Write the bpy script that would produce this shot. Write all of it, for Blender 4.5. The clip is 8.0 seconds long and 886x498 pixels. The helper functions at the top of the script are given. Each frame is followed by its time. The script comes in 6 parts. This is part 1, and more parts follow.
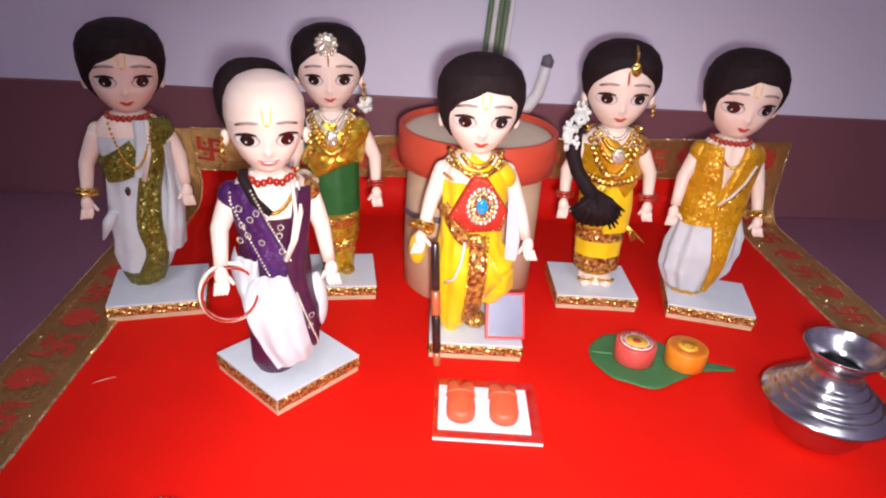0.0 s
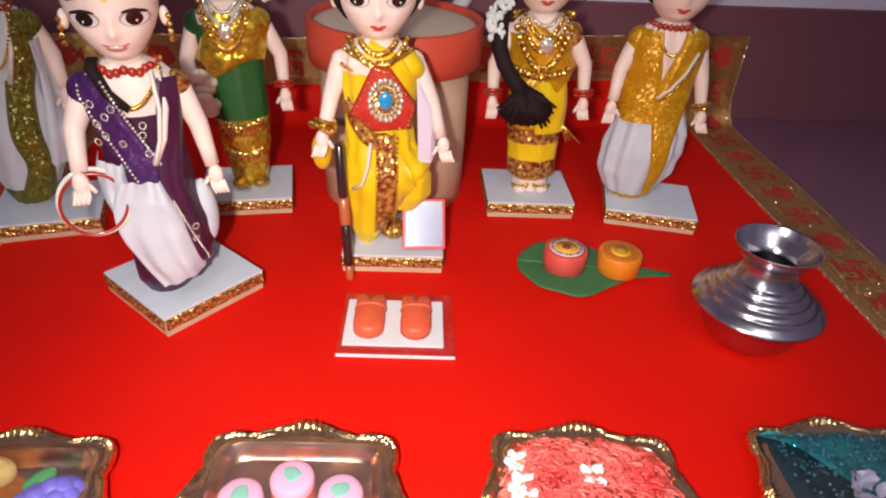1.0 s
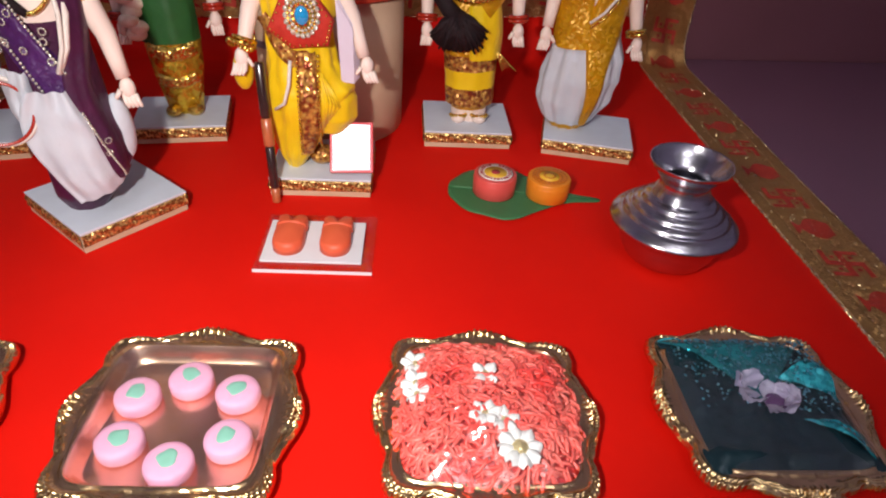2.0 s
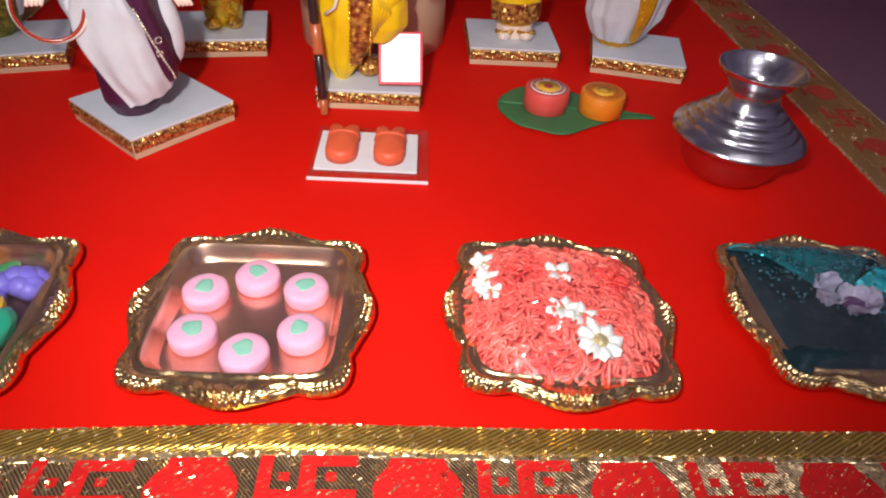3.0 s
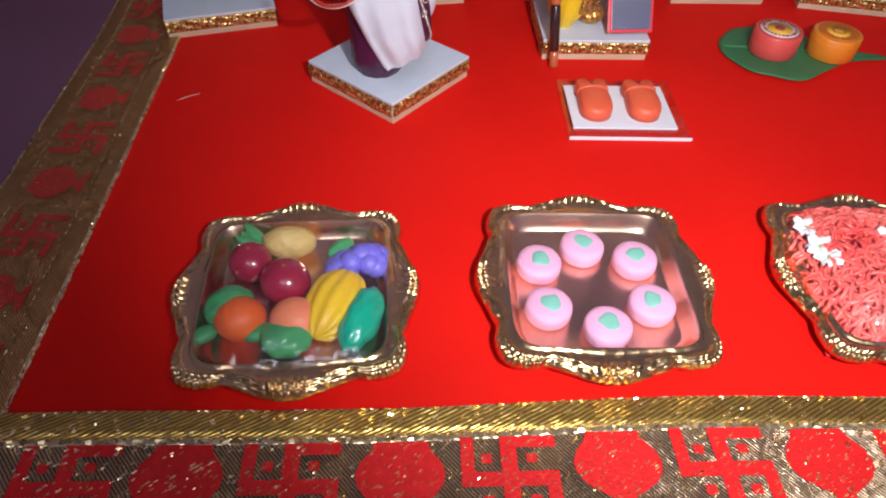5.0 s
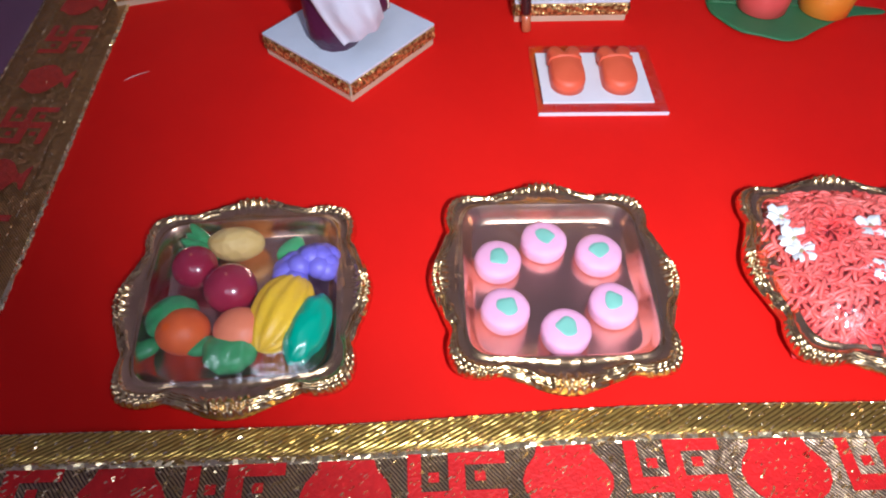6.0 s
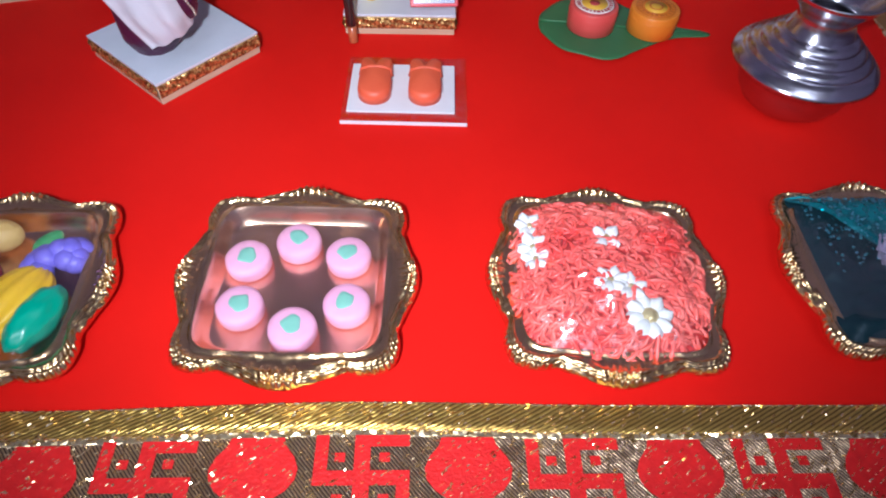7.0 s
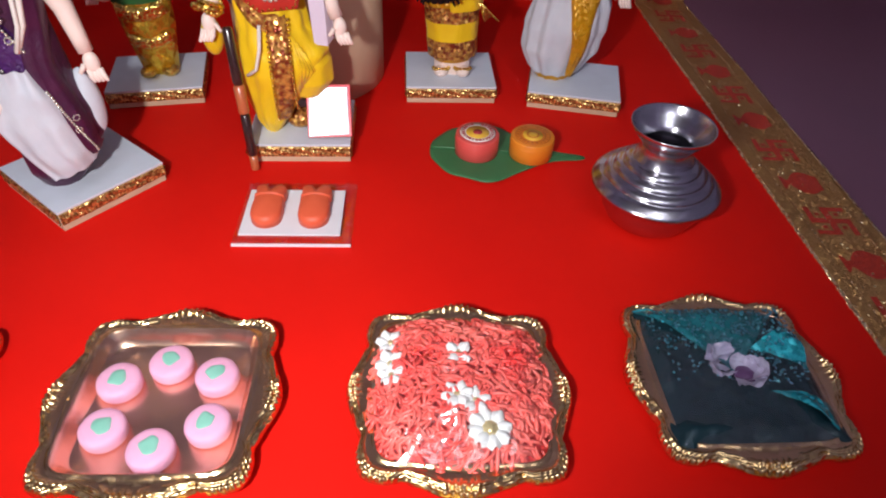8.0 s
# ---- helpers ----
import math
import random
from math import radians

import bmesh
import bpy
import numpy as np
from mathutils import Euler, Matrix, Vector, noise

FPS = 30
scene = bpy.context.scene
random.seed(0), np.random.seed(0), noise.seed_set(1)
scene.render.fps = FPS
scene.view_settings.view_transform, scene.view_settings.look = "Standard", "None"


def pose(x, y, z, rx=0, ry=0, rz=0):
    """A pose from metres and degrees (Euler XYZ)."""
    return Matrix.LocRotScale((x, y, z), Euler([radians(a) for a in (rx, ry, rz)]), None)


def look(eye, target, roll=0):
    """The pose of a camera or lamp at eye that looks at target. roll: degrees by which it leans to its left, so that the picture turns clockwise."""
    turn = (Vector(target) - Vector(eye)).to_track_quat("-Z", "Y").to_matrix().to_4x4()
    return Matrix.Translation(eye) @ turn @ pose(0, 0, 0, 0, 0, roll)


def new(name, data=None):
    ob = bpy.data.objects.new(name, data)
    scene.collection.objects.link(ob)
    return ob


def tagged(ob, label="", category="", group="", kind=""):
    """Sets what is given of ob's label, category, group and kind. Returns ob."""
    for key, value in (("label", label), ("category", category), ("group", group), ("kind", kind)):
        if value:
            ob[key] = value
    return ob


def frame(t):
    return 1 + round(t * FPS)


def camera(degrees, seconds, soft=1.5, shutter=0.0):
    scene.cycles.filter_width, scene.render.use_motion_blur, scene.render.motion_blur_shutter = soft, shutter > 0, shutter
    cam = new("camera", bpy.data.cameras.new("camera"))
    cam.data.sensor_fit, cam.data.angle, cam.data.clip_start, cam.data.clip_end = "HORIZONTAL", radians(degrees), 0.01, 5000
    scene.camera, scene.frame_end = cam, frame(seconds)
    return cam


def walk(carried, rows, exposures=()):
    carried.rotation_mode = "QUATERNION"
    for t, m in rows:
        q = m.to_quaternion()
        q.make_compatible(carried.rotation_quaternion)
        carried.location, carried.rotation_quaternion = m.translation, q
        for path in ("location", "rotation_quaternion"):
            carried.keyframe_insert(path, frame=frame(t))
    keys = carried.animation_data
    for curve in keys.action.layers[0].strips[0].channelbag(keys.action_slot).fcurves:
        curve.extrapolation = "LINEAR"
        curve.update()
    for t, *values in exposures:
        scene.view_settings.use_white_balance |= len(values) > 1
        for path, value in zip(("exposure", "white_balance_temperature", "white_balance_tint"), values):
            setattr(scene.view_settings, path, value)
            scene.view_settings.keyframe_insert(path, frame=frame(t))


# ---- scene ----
cam = camera(69.4, 8.0, soft=2.0)
PATH = [
    (0, (0.003, 0.044, 0.309), (-0.039, 1.839, -0.572), 4.1),
    (0.4, (0.009, 0.055, 0.290), (-0.070, 1.814, -0.658), 3.4),
    (0.5, (0.012, 0.059, 0.285), (-0.03, 1.8, -0.698), 3.9),
    (1, (0.056, 0.075, 0.278), (0.08, 1.761, -0.797), 3.5),
    (1.5, (0.095, 0.065, 0.264), (0.104, 1.74, -0.83), 3.7),
    (1.7, (0.105, 0.061, 0.263), (0.159, 1.714, -0.862), 4.1),
    (2.8, (0.098, 0.048, 0.229), (0.157, 1.611, -1.016), 4.5),
    (3, (0.075, 0.046, 0.227), (0.119, 1.585, -1.05), 4.5),
    (3.5, (0.023, 0.053, 0.227), (0.088, 1.557, -1.089), 4.2),
    (4, (-0.023, 0.047, 0.228), (0.013, 1.526, -1.117), 4.1),
    (4.5, (-0.058, 0.049, 0.229), (-0.018, 1.489, -1.159), 3.6),
    (4.7, (-0.076, 0.049, 0.232), (-0.069, 1.475, -1.171), 2.4),
    (5.8, (-0.07, 0.089, 0.246), (-0.084, 1.316, -1.334), 1.0),
    (6, (-0.053, 0.089, 0.247), (-0.071, 1.311, -1.336), 0.3),
    (6.5, (-0.002, 0.083, 0.252), (-0.011, 1.318, -1.321), 1.6),
    (7, (0.064, 0.082, 0.251), (0.05, 1.343, -1.302), 2.2),
    (7.5, (0.125, 0.081, 0.251), (0.168, 1.419, -1.235), 3.2),
    (8, (0.121, 0.075, 0.278), (0.169, 1.556, -1.065), 2.9),
]
EXPOSURES = [(0.0, 0.78, 6600, 10), (0.75, 0.42, 6950, 10), (1.5, 0.16, 6800, 10), (3.0, 0.06, 6850, 10), (4.5, 0.10, 6450, 10), (6.0, 0.12, 5500, 10), (7.0, 0.09, 5500, 10), (8.0, 0.06, 6350, 10)]
walk(cam, [(t, look(eye, target, roll)) for t, eye, target, roll in PATH], EXPOSURES)

# ---- light ----
world = bpy.data.worlds.new("world")
world.use_nodes = True
world.node_tree.nodes["Background"].inputs["Color"].default_value = (0.75, 0.78, 1.0, 1)
world.node_tree.nodes["Background"].inputs["Strength"].default_value = 0.02
scene.world = world


def area_lamp(name, eye, target, sx, sy, watts, colour, spread=180):
    data = bpy.data.lights.new(name, "AREA")
    data.spread = radians(spread)
    data.shape, data.size, data.size_y, data.energy, data.color = "RECTANGLE", sx, sy, watts, colour
    ob = new(name, data)
    ob.matrix_world = look(eye, target)
    return ob


# unseen panel and small lamp added for soft room light and glints
FILL_MAIN = (0.02, -0.95, 1.54)
FILL_SIDE = (0.42, -0.90, 1.80)
# unseen lamp added to light the ceiling, for fill and metal reflections
FILL_UP = (0.45, -1.55, 2.05)
area_lamp("soft_fill", FILL_MAIN, (0.03, 0.36, 0.0), 1.20, 0.60, 0.40, (0.95, 0.95, 1.0), 34)
area_lamp("glint_fill", FILL_SIDE, (0.05, 0.40, 0.0), 0.14, 0.14, 0.3, (1.0, 0.95, 0.92), 60)
area_lamp("ceiling_fill", FILL_UP, (FILL_UP[0], FILL_UP[1], 2.6), 0.34, 0.34, 17.0, (0.94, 0.94, 1.0))

# the torch held beside the camera: a narrow soft cone that fades towards its edge
torch = bpy.data.lights.new("torch_glow", "SPOT")
torch.energy, torch.color, torch.shadow_soft_size = 8.6, (1.0, 0.97, 0.96), 0.010
torch.spot_size, torch.spot_blend = radians(91), 1.0
new("torch_glow", torch).matrix_world = look((0.016, 0.030, 0.294), (0.046, 0.42, 0.02))


# ---- materials ----
def mat(name, colour, rough=0.6, metal=0.0, second=None, scale=40.0, amount=0.5, bump=0.0, bump_scale=200.0,
        coat=0.0, sheen=0.0, detail=4.0, stretch=None, vary=0.0, kind="noise", alpha_mix=None, spec=0.5, rough_vary=0.0, groove=None, flake=0.0, flake_scale=900.0, islands=False):
    m = bpy.data.materials.new(name)
    m.use_nodes = True
    nt = m.node_tree
    b = nt.nodes["Principled BSDF"]
    b.inputs["Base Color"].default_value = (*colour, 1)
    b.inputs["Roughness"].default_value = rough
    b.inputs["Metallic"].default_value = metal
    b.inputs["Coat Weight"].default_value = coat
    b.inputs["Coat Roughness"].default_value = 0.12
    b.inputs["Sheen Weight"].default_value = sheen
    b.inputs["Specular IOR Level"].default_value = spec
    tc = nt.nodes.new("ShaderNodeTexCoord")
    vec = tc.outputs["Object"]
    if stretch:
        mp = nt.nodes.new("ShaderNodeMapping")
        mp.inputs["Scale"].default_value = stretch
        nt.links.new(vec, mp.inputs["Vector"])
        vec = mp.outputs["Vector"]
    n1 = nt.nodes.new("ShaderNodeTexNoise")
    n1.inputs["Scale"].default_value, n1.inputs["Detail"].default_value = scale, detail
    nt.links.new(vec, n1.inputs["Vector"])
    if second:
        ramp = nt.nodes.new("ShaderNodeValToRGB")
        ramp.color_ramp.elements[0].position, ramp.color_ramp.elements[1].position = 0.5 - amount / 2, 0.5 + amount / 2
        ramp.color_ramp.elements[0].color, ramp.color_ramp.elements[1].color = (*colour, 1), (*second, 1)
        nt.links.new(n1.outputs["Fac"], ramp.inputs["Fac"])
        out = ramp.outputs["Color"]
        if vary:
            oi = nt.nodes.new("ShaderNodeNewGeometry" if islands else "ShaderNodeObjectInfo")
            hs = nt.nodes.new("ShaderNodeHueSaturation")
            mr = nt.nodes.new("ShaderNodeMapRange")
            mr.inputs["To Min"].default_value, mr.inputs["To Max"].default_value = 1 - vary, 1 + vary
            nt.links.new(oi.outputs["Random Per Island" if islands else "Random"], mr.inputs["Value"])
            nt.links.new(mr.outputs["Result"], hs.inputs["Value"])
            nt.links.new(out, hs.inputs["Color"])
            out = hs.outputs["Color"]
        base_out = out
        nt.links.new(out, b.inputs["Base Color"])
    if rough_vary:
        mr2 = nt.nodes.new("ShaderNodeMapRange")
        mr2.inputs["To Min"].default_value, mr2.inputs["To Max"].default_value = rough - rough_vary, rough + rough_vary
        nt.links.new(n1.outputs["Fac"], mr2.inputs["Value"])
        nt.links.new(mr2.outputs["Result"], b.inputs["Roughness"])
    if bump:
        if kind == "cell":
            n2 = nt.nodes.new("ShaderNodeTexVoronoi")
            h = n2.outputs["Distance"]
        elif kind == "wave":
            n2 = nt.nodes.new("ShaderNodeTexWave")
            n2.bands_direction = "DIAGONAL"
            n2.inputs["Distortion"].default_value = 1.2
            n2.inputs["Detail"].default_value = 2.0
            h = n2.outputs["Fac"]
        else:
            n2 = nt.nodes.new("ShaderNodeTexNoise")
            n2.inputs["Detail"].default_value = 3.0
            h = n2.outputs["Fac"]
        n2.inputs["Scale"].default_value = bump_scale
        nt.links.new(vec, n2.inputs["Vector"])
        bp = nt.nodes.new("ShaderNodeBump")
        bp.inputs["Strength"].default_value = bump
        bp.inputs["Distance"].default_value = 0.001
        nt.links.new(h, bp.inputs["Height"])
        nt.links.new(bp.outputs["Normal"], b.inputs["Normal"])
        if groove:
            mx = nt.nodes.new("ShaderNodeMix")
            mx.data_type = "RGBA"
            mx.inputs["A"].default_value = (*groove, 1)
            thin = nt.nodes.new("ShaderNodeMapRange")
            thin.inputs["From Min"].default_value, thin.inputs["From Max"].default_value = 0.08, 0.50
            nt.links.new(h, thin.inputs["Value"])
            nt.links.new(thin.outputs["Result"], mx.inputs["Factor"])
            nt.links.new(base_out, mx.inputs["B"])
            nt.links.new(mx.outputs["Result"], b.inputs["Base Color"])
    if flake:
        # small facets, each tilted its own way, as foil and zari have
        vo = nt.nodes.new("ShaderNodeTexVoronoi")
        vo.inputs["Scale"].default_value = flake_scale
        ge = nt.nodes.new("ShaderNodeNewGeometry")
        sb, sc, ad, nm = [nt.nodes.new("ShaderNodeVectorMath") for _ in range(4)]
        sb.operation, sc.operation, ad.operation, nm.operation = "SUBTRACT", "SCALE", "ADD", "NORMALIZE"
        sb.inputs[1].default_value = (0.5, 0.5, 0.5)
        sc.inputs["Scale"].default_value = flake
        nt.links.new(vec, vo.inputs["Vector"])
        nt.links.new(vo.outputs["Color"], sb.inputs[0])
        nt.links.new(sb.outputs["Vector"], sc.inputs[0])
        nt.links.new(ge.outputs["Normal"], ad.inputs[0])
        nt.links.new(sc.outputs["Vector"], ad.inputs[1])
        nt.links.new(ad.outputs["Vector"], nm.inputs[0])
        nt.links.new(nm.outputs["Vector"], b.inputs["Normal"] if not bump else bp.inputs["Normal"])
    return m


RED_CLOTH = mat("red_satin", (0.80, 0.010, 0.004), 0.62, second=(0.68, 0.006, 0.003), scale=9, amount=0.6, bump=0.14, bump_scale=2600, spec=0.14)
GOLD_BAND = mat("gold_twill", (0.92, 0.66, 0.16), 0.30, 0.92, second=(0.74, 0.47, 0.11), scale=60, amount=0.6, bump=0.30, bump_scale=330, kind="wave", groove=(0.32, 0.17, 0.04), flake=0.20, flake_scale=600, stretch=(-0.58, 1, 1))
GOLD_SIDE = mat("dull_gold_braid", (0.78, 0.47, 0.18), 0.34, 0.78, second=(0.60, 0.32, 0.10), scale=120, amount=0.6, bump=0.5, bump_scale=420, kind="wave", groove=(0.46, 0.22, 0.07), flake=0.6, flake_scale=700)
RIBBON_GROUND = mat("brocade_ground", (0.76, 0.57, 0.35), 0.30, 0.82, second=(0.46, 0.31, 0.18), scale=60, amount=0.5, bump=0.7, bump_scale=360, kind="wave", groove=(0.13, 0.075, 0.07), flake=0.32, flake_scale=420)
MOTIF_SIDE = mat("woven_dull_red", (0.64, 0.050, 0.022), 0.55, second=(0.44, 0.034, 0.018), scale=300, amount=0.5, bump=0.6, bump_scale=900)
MOTIF_RED = mat("woven_red", (0.84, 0.014, 0.012), 0.5, second=(0.66, 0.009, 0.009), scale=240, amount=0.5, bump=0.4, bump_scale=700)
BORDER_STITCH = mat("gold_stitch", (1.0, 0.83, 0.50), 0.24, 0.9, second=(0.92, 0.70, 0.36), scale=300, flake=1.0, flake_scale=500)
FLOOR = mat("oxide_floor", (0.190, 0.080, 0.130), 0.34, second=(0.245, 0.106, 0.160), scale=7, amount=0.7, bump=0.05, bump_scale=60, detail=8, rough_vary=0.08)
DADO = mat("maroon_dado", (0.185, 0.064, 0.084), 0.5, second=(0.235, 0.088, 0.110), scale=5, amount=0.7, bump=0.08, bump_scale=90, detail=7)
WALL = mat("lavender_wall", (0.76, 0.72, 0.90), 0.8, second=(0.82, 0.77, 0.91), scale=3, amount=0.8, bump=0.15, bump_scale=120, detail=6)
CEILING = mat("ceiling_paint", (0.75, 0.74, 0.76), 0.85, second=(0.70, 0.69, 0.72), scale=4, bump=0.1, bump_scale=80)
WHITE_BOARD = mat("white_laminate", (0.70, 0.75, 0.84), 0.45, second=(0.63, 0.67, 0.76), scale=60, amount=0.6, bump=0.1, bump_scale=500)
CREAM_WOOD = mat("cream_wood", (0.66, 0.50, 0.34), 0.6, second=(0.52, 0.38, 0.24), scale=60, amount=0.5, bump=0.2, bump_scale=300, stretch=(0.3, 1, 3))
GOLD_LACE = mat("gold_lace", (0.86, 0.57, 0.20), 0.28, 0.7, second=(0.24, 0.11, 0.03), scale=520, amount=0.22, flake=0.75, flake_scale=1100)
TRAY_GOLD = mat("tray_gold", (0.95, 0.72, 0.38), 0.25, 1.0, second=(0.64, 0.42, 0.19), scale=160, amount=0.5, flake=0.30, flake_scale=420)
TRAY_BRIM = mat("tray_brim", (0.92, 0.64, 0.34), 0.22, 1.0, second=(0.78, 0.52, 0.28), scale=60, amount=0.6, bump=0.22, bump_scale=150, flake=0.16, flake_scale=340)
TRAY_WELL = mat("tray_foil", (0.88, 0.60, 0.43), 0.24, 1.0, second=(0.78, 0.50, 0.34), scale=30, amount=0.6, bump=0.05, bump_scale=80)
STEEL = mat("steel", (0.60, 0.59, 0.64), 0.20, 1.0, second=(0.50, 0.49, 0.54), scale=80, amount=0.6, bump=0.15, bump_scale=200, stretch=(1, 1, 8), rough_vary=0.05)
LEAF_GREEN = mat("leaf_green", (0.036, 0.150, 0.058), 0.5, second=(0.050, 0.195, 0.070), scale=50, amount=0.6, bump=0.15, bump_scale=160)
LEAF_VEIN = mat("leaf_vein", (0.045, 0.17, 0.06), 0.5)
BOX_PINK = mat("pink_plastic", (0.74, 0.10, 0.085), 0.42, second=(0.66, 0.08, 0.07), scale=40, coat=0.1)
BOX_ORANGE = mat("orange_plastic", (0.80, 0.26, 0.020), 0.42, second=(0.72, 0.21, 0.015), scale=40, coat=0.1)
LABEL_YELLOW = mat("label_yellow", (0.85, 0.52, 0.05), 0.5, second=(0.80, 0.42, 0.04), scale=300)
LABEL_WHITE = mat("label_white", (0.82, 0.74, 0.68), 0.5)
LABEL_RED = mat("label_red", (0.45, 0.04, 0.05), 0.5)
ORANGE_DARK = mat("orange_emboss", (0.60, 0.15, 0.01), 0.45)
CLAY_ORANGE = mat("orange_clay", (0.80, 0.13, 0.055), 0.5, second=(0.72, 0.10, 0.04), scale=60, bump=0.15, bump_scale=160)
CARD_WHITE = mat("white_card", (0.80, 0.80, 0.84), 0.6, second=(0.75, 0.74, 0.78), scale=50, bump=0.06, bump_scale=400)
CANDY_PINK = mat("candy_pink", (0.88, 0.45, 0.64), 0.6, second=(0.84, 0.39, 0.58), scale=120, amount=0.5, bump=0.2, bump_scale=500)
CANDY_GREEN = mat("candy_green", (0.26, 0.58, 0.46), 0.6, second=(0.20, 0.50, 0.39), scale=120)
SKIN = mat("doll_skin", (0.90, 0.73, 0.66), 0.45, second=(0.87, 0.68, 0.60), scale=25, spec=0.35)
HAIR = mat("doll_hair", (0.010, 0.005, 0.007), 0.75, second=(0.022, 0.009, 0.011), scale=60, bump=0.5, bump_scale=260, stretch=(4, 4, 0.6), spec=0.25)
EYE_WHITE = mat("eye_paint_white", (0.74, 0.68, 0.68), 0.3, coat=0.3)
EYE_DARK = mat("eye_paint_dark", (0.020, 0.010, 0.010), 0.15, coat=0.6)
BROW = mat("brow_paint", (0.07, 0.03, 0.03), 0.5)
BROW_SOFT = mat("brow_paint_soft", (0.36, 0.25, 0.24), 0.5)
EYE_SHADE = mat("eyelid_paint", (0.46, 0.32, 0.31), 0.45)
LIP_SOFT = mat("lip_paint_soft", (0.66, 0.20, 0.20), 0.4)
LIP = mat("lip_paint", (0.66, 0.05, 0.05), 0.35)
MARK = mat("forehead_paint", (0.88, 0.76, 0.62), 0.5)
MARK_GOLD = mat("forehead_paint_gold", (0.86, 0.62, 0.22), 0.5)
MARK_RED = mat("forehead_paint_red", (0.45, 0.10, 0.05), 0.5)
YELLOW = mat("yellow_satin", (0.90, 0.62, 0.010), 0.42, second=(0.80, 0.48, 0.006), scale=45, amount=0.6, bump=0.3, bump_scale=160, sheen=0.1)
MUSTARD = mat("mustard_silk", (0.72, 0.37, 0.010), 0.34, 0.25, second=(0.54, 0.24, 0.008), scale=90, amount=0.5, bump=0.5, bump_scale=300, flake=0.55, flake_scale=520)
WHITE_CLOTH = mat("white_cloth", (0.64, 0.67, 0.73), 0.7, second=(0.55, 0.57, 0.64), scale=50, amount=0.6, bump=0.6, bump_scale=140, sheen=0.1)
PURPLE = mat("purple_silk", (0.085, 0.018, 0.130), 0.40, 0.1, second=(0.055, 0.010, 0.090), scale=80, amount=0.5, bump=0.5, bump_scale=300, flake=0.4, flake_scale=700)
PURPLE_DARK = mat("plum_silk", (0.075, 0.012, 0.050), 0.42, second=(0.045, 0.008, 0.035), scale=80, amount=0.5, bump=0.5, bump_scale=300)
OLIVE = mat("olive_brocade", (0.10, 0.10, 0.012), 0.34, 0.35, second=(0.26, 0.21, 0.03), scale=330, amount=0.3, flake=1.0, flake_scale=600)
EMERALD = mat("green_silk", (0.022, 0.130, 0.030), 0.45, second=(0.015, 0.095, 0.022), scale=80, bump=0.3, bump_scale=300)
GOLD_SILK = mat("gold_tissue", (0.90, 0.62, 0.07), 0.26, 0.75, second=(0.58, 0.36, 0.03), scale=120, amount=0.5, bump=0.7, bump_scale=210, flake=0.55, flake_scale=240)
JEWEL_GOLD = mat("jewel_gold", (0.95, 0.68, 0.18), 0.16, 0.95, second=(0.70, 0.42, 0.08), scale=400, flake=0.8, flake_scale=900)
JEWEL_SILVER = mat("jewel_silver", (0.90, 0.86, 0.76), 0.2, 0.6, second=(0.72, 0.66, 0.54), scale=500, flake=0.8, flake_scale=800)
MAROON_GOLD = mat("maroon_brocade", (0.26, 0.045, 0.018), 0.30, 0.5, second=(0.72, 0.40, 0.09), scale=260, amount=0.22, flake=0.9, flake_scale=520)
RED_FELT = mat("red_felt", (0.55, 0.028, 0.014), 0.7, second=(0.44, 0.018, 0.010), scale=200, bump=0.4, bump_scale=700)
BEAD_RED = mat("red_bead", (0.40, 0.025, 0.012), 0.25, coat=0.5)
BLUE_GEM = mat("blue_gem", (0.015, 0.28, 0.60), 0.08, coat=1.0)
THREAD = mat("white_thread", (0.78, 0.70, 0.64), 0.7, bump=0.5, bump_scale=900)
PAPER = mat("paper_leaves", (0.74, 0.64, 0.76), 0.7, bump=0.4, bump_scale=500, stretch=(8, 8, 0.5))
FLOWER_WHITE = mat("white_petal", (0.82, 0.84, 0.84), 0.55, second=(0.74, 0.76, 0.74), scale=80, bump=0.2, bump_scale=300)
STAMEN = mat("pale_gold_bead", (0.78, 0.66, 0.36), 0.3, 0.5, second=(0.62, 0.50, 0.26), scale=400, flake=0.5, flake_scale=900)
CANE_DARK = mat("dark_cane", (0.035, 0.014, 0.014), 0.25, coat=0.5)
CANE_COPPER = mat("copper_cane", (0.50, 0.13, 0.05), 0.3, coat=0.4)
PINK_EDGE = mat("red_plastic_edge", (0.72, 0.06, 0.08), 0.3, coat=0.3)
DRUM_TAN = mat("kraft_board", (0.66, 0.47, 0.32), 0.65, second=(0.60, 0.41, 0.27), scale=14, amount=0.7, bump=0.15, bump_scale=220)
DRUM_RED = mat("red_paper", (0.66, 0.080, 0.040), 0.55, second=(0.58, 0.065, 0.032), scale=18, amount=0.7, bump=0.12, bump_scale=220)
DRUM_CREAM = mat("cream_board", (0.76, 0.61, 0.46), 0.65, second=(0.70, 0.54, 0.40), scale=20)
CABLE_GREEN = mat("green_cable", (0.16, 0.22, 0.13), 0.45)
CABLE_WHITE = mat("white_cable", (0.84, 0.82, 0.86), 0.4, second=(0.78, 0.76, 0.80), scale=80)
CABLE_GREY = mat("grey_plug", (0.16, 0.14, 0.18), 0.5)
PETAL_RED = mat("rose_shreds", (0.84, 0.052, 0.046), 0.42, second=(0.95, 0.22, 0.18), scale=45, amount=0.4, vary=0.18, islands=True, coat=0.1)
PETAL_BASE = mat("rose_bed", (0.74, 0.055, 0.055), 0.6, second=(0.62, 0.035, 0.040), scale=120, bump=0.6, bump_scale=300)
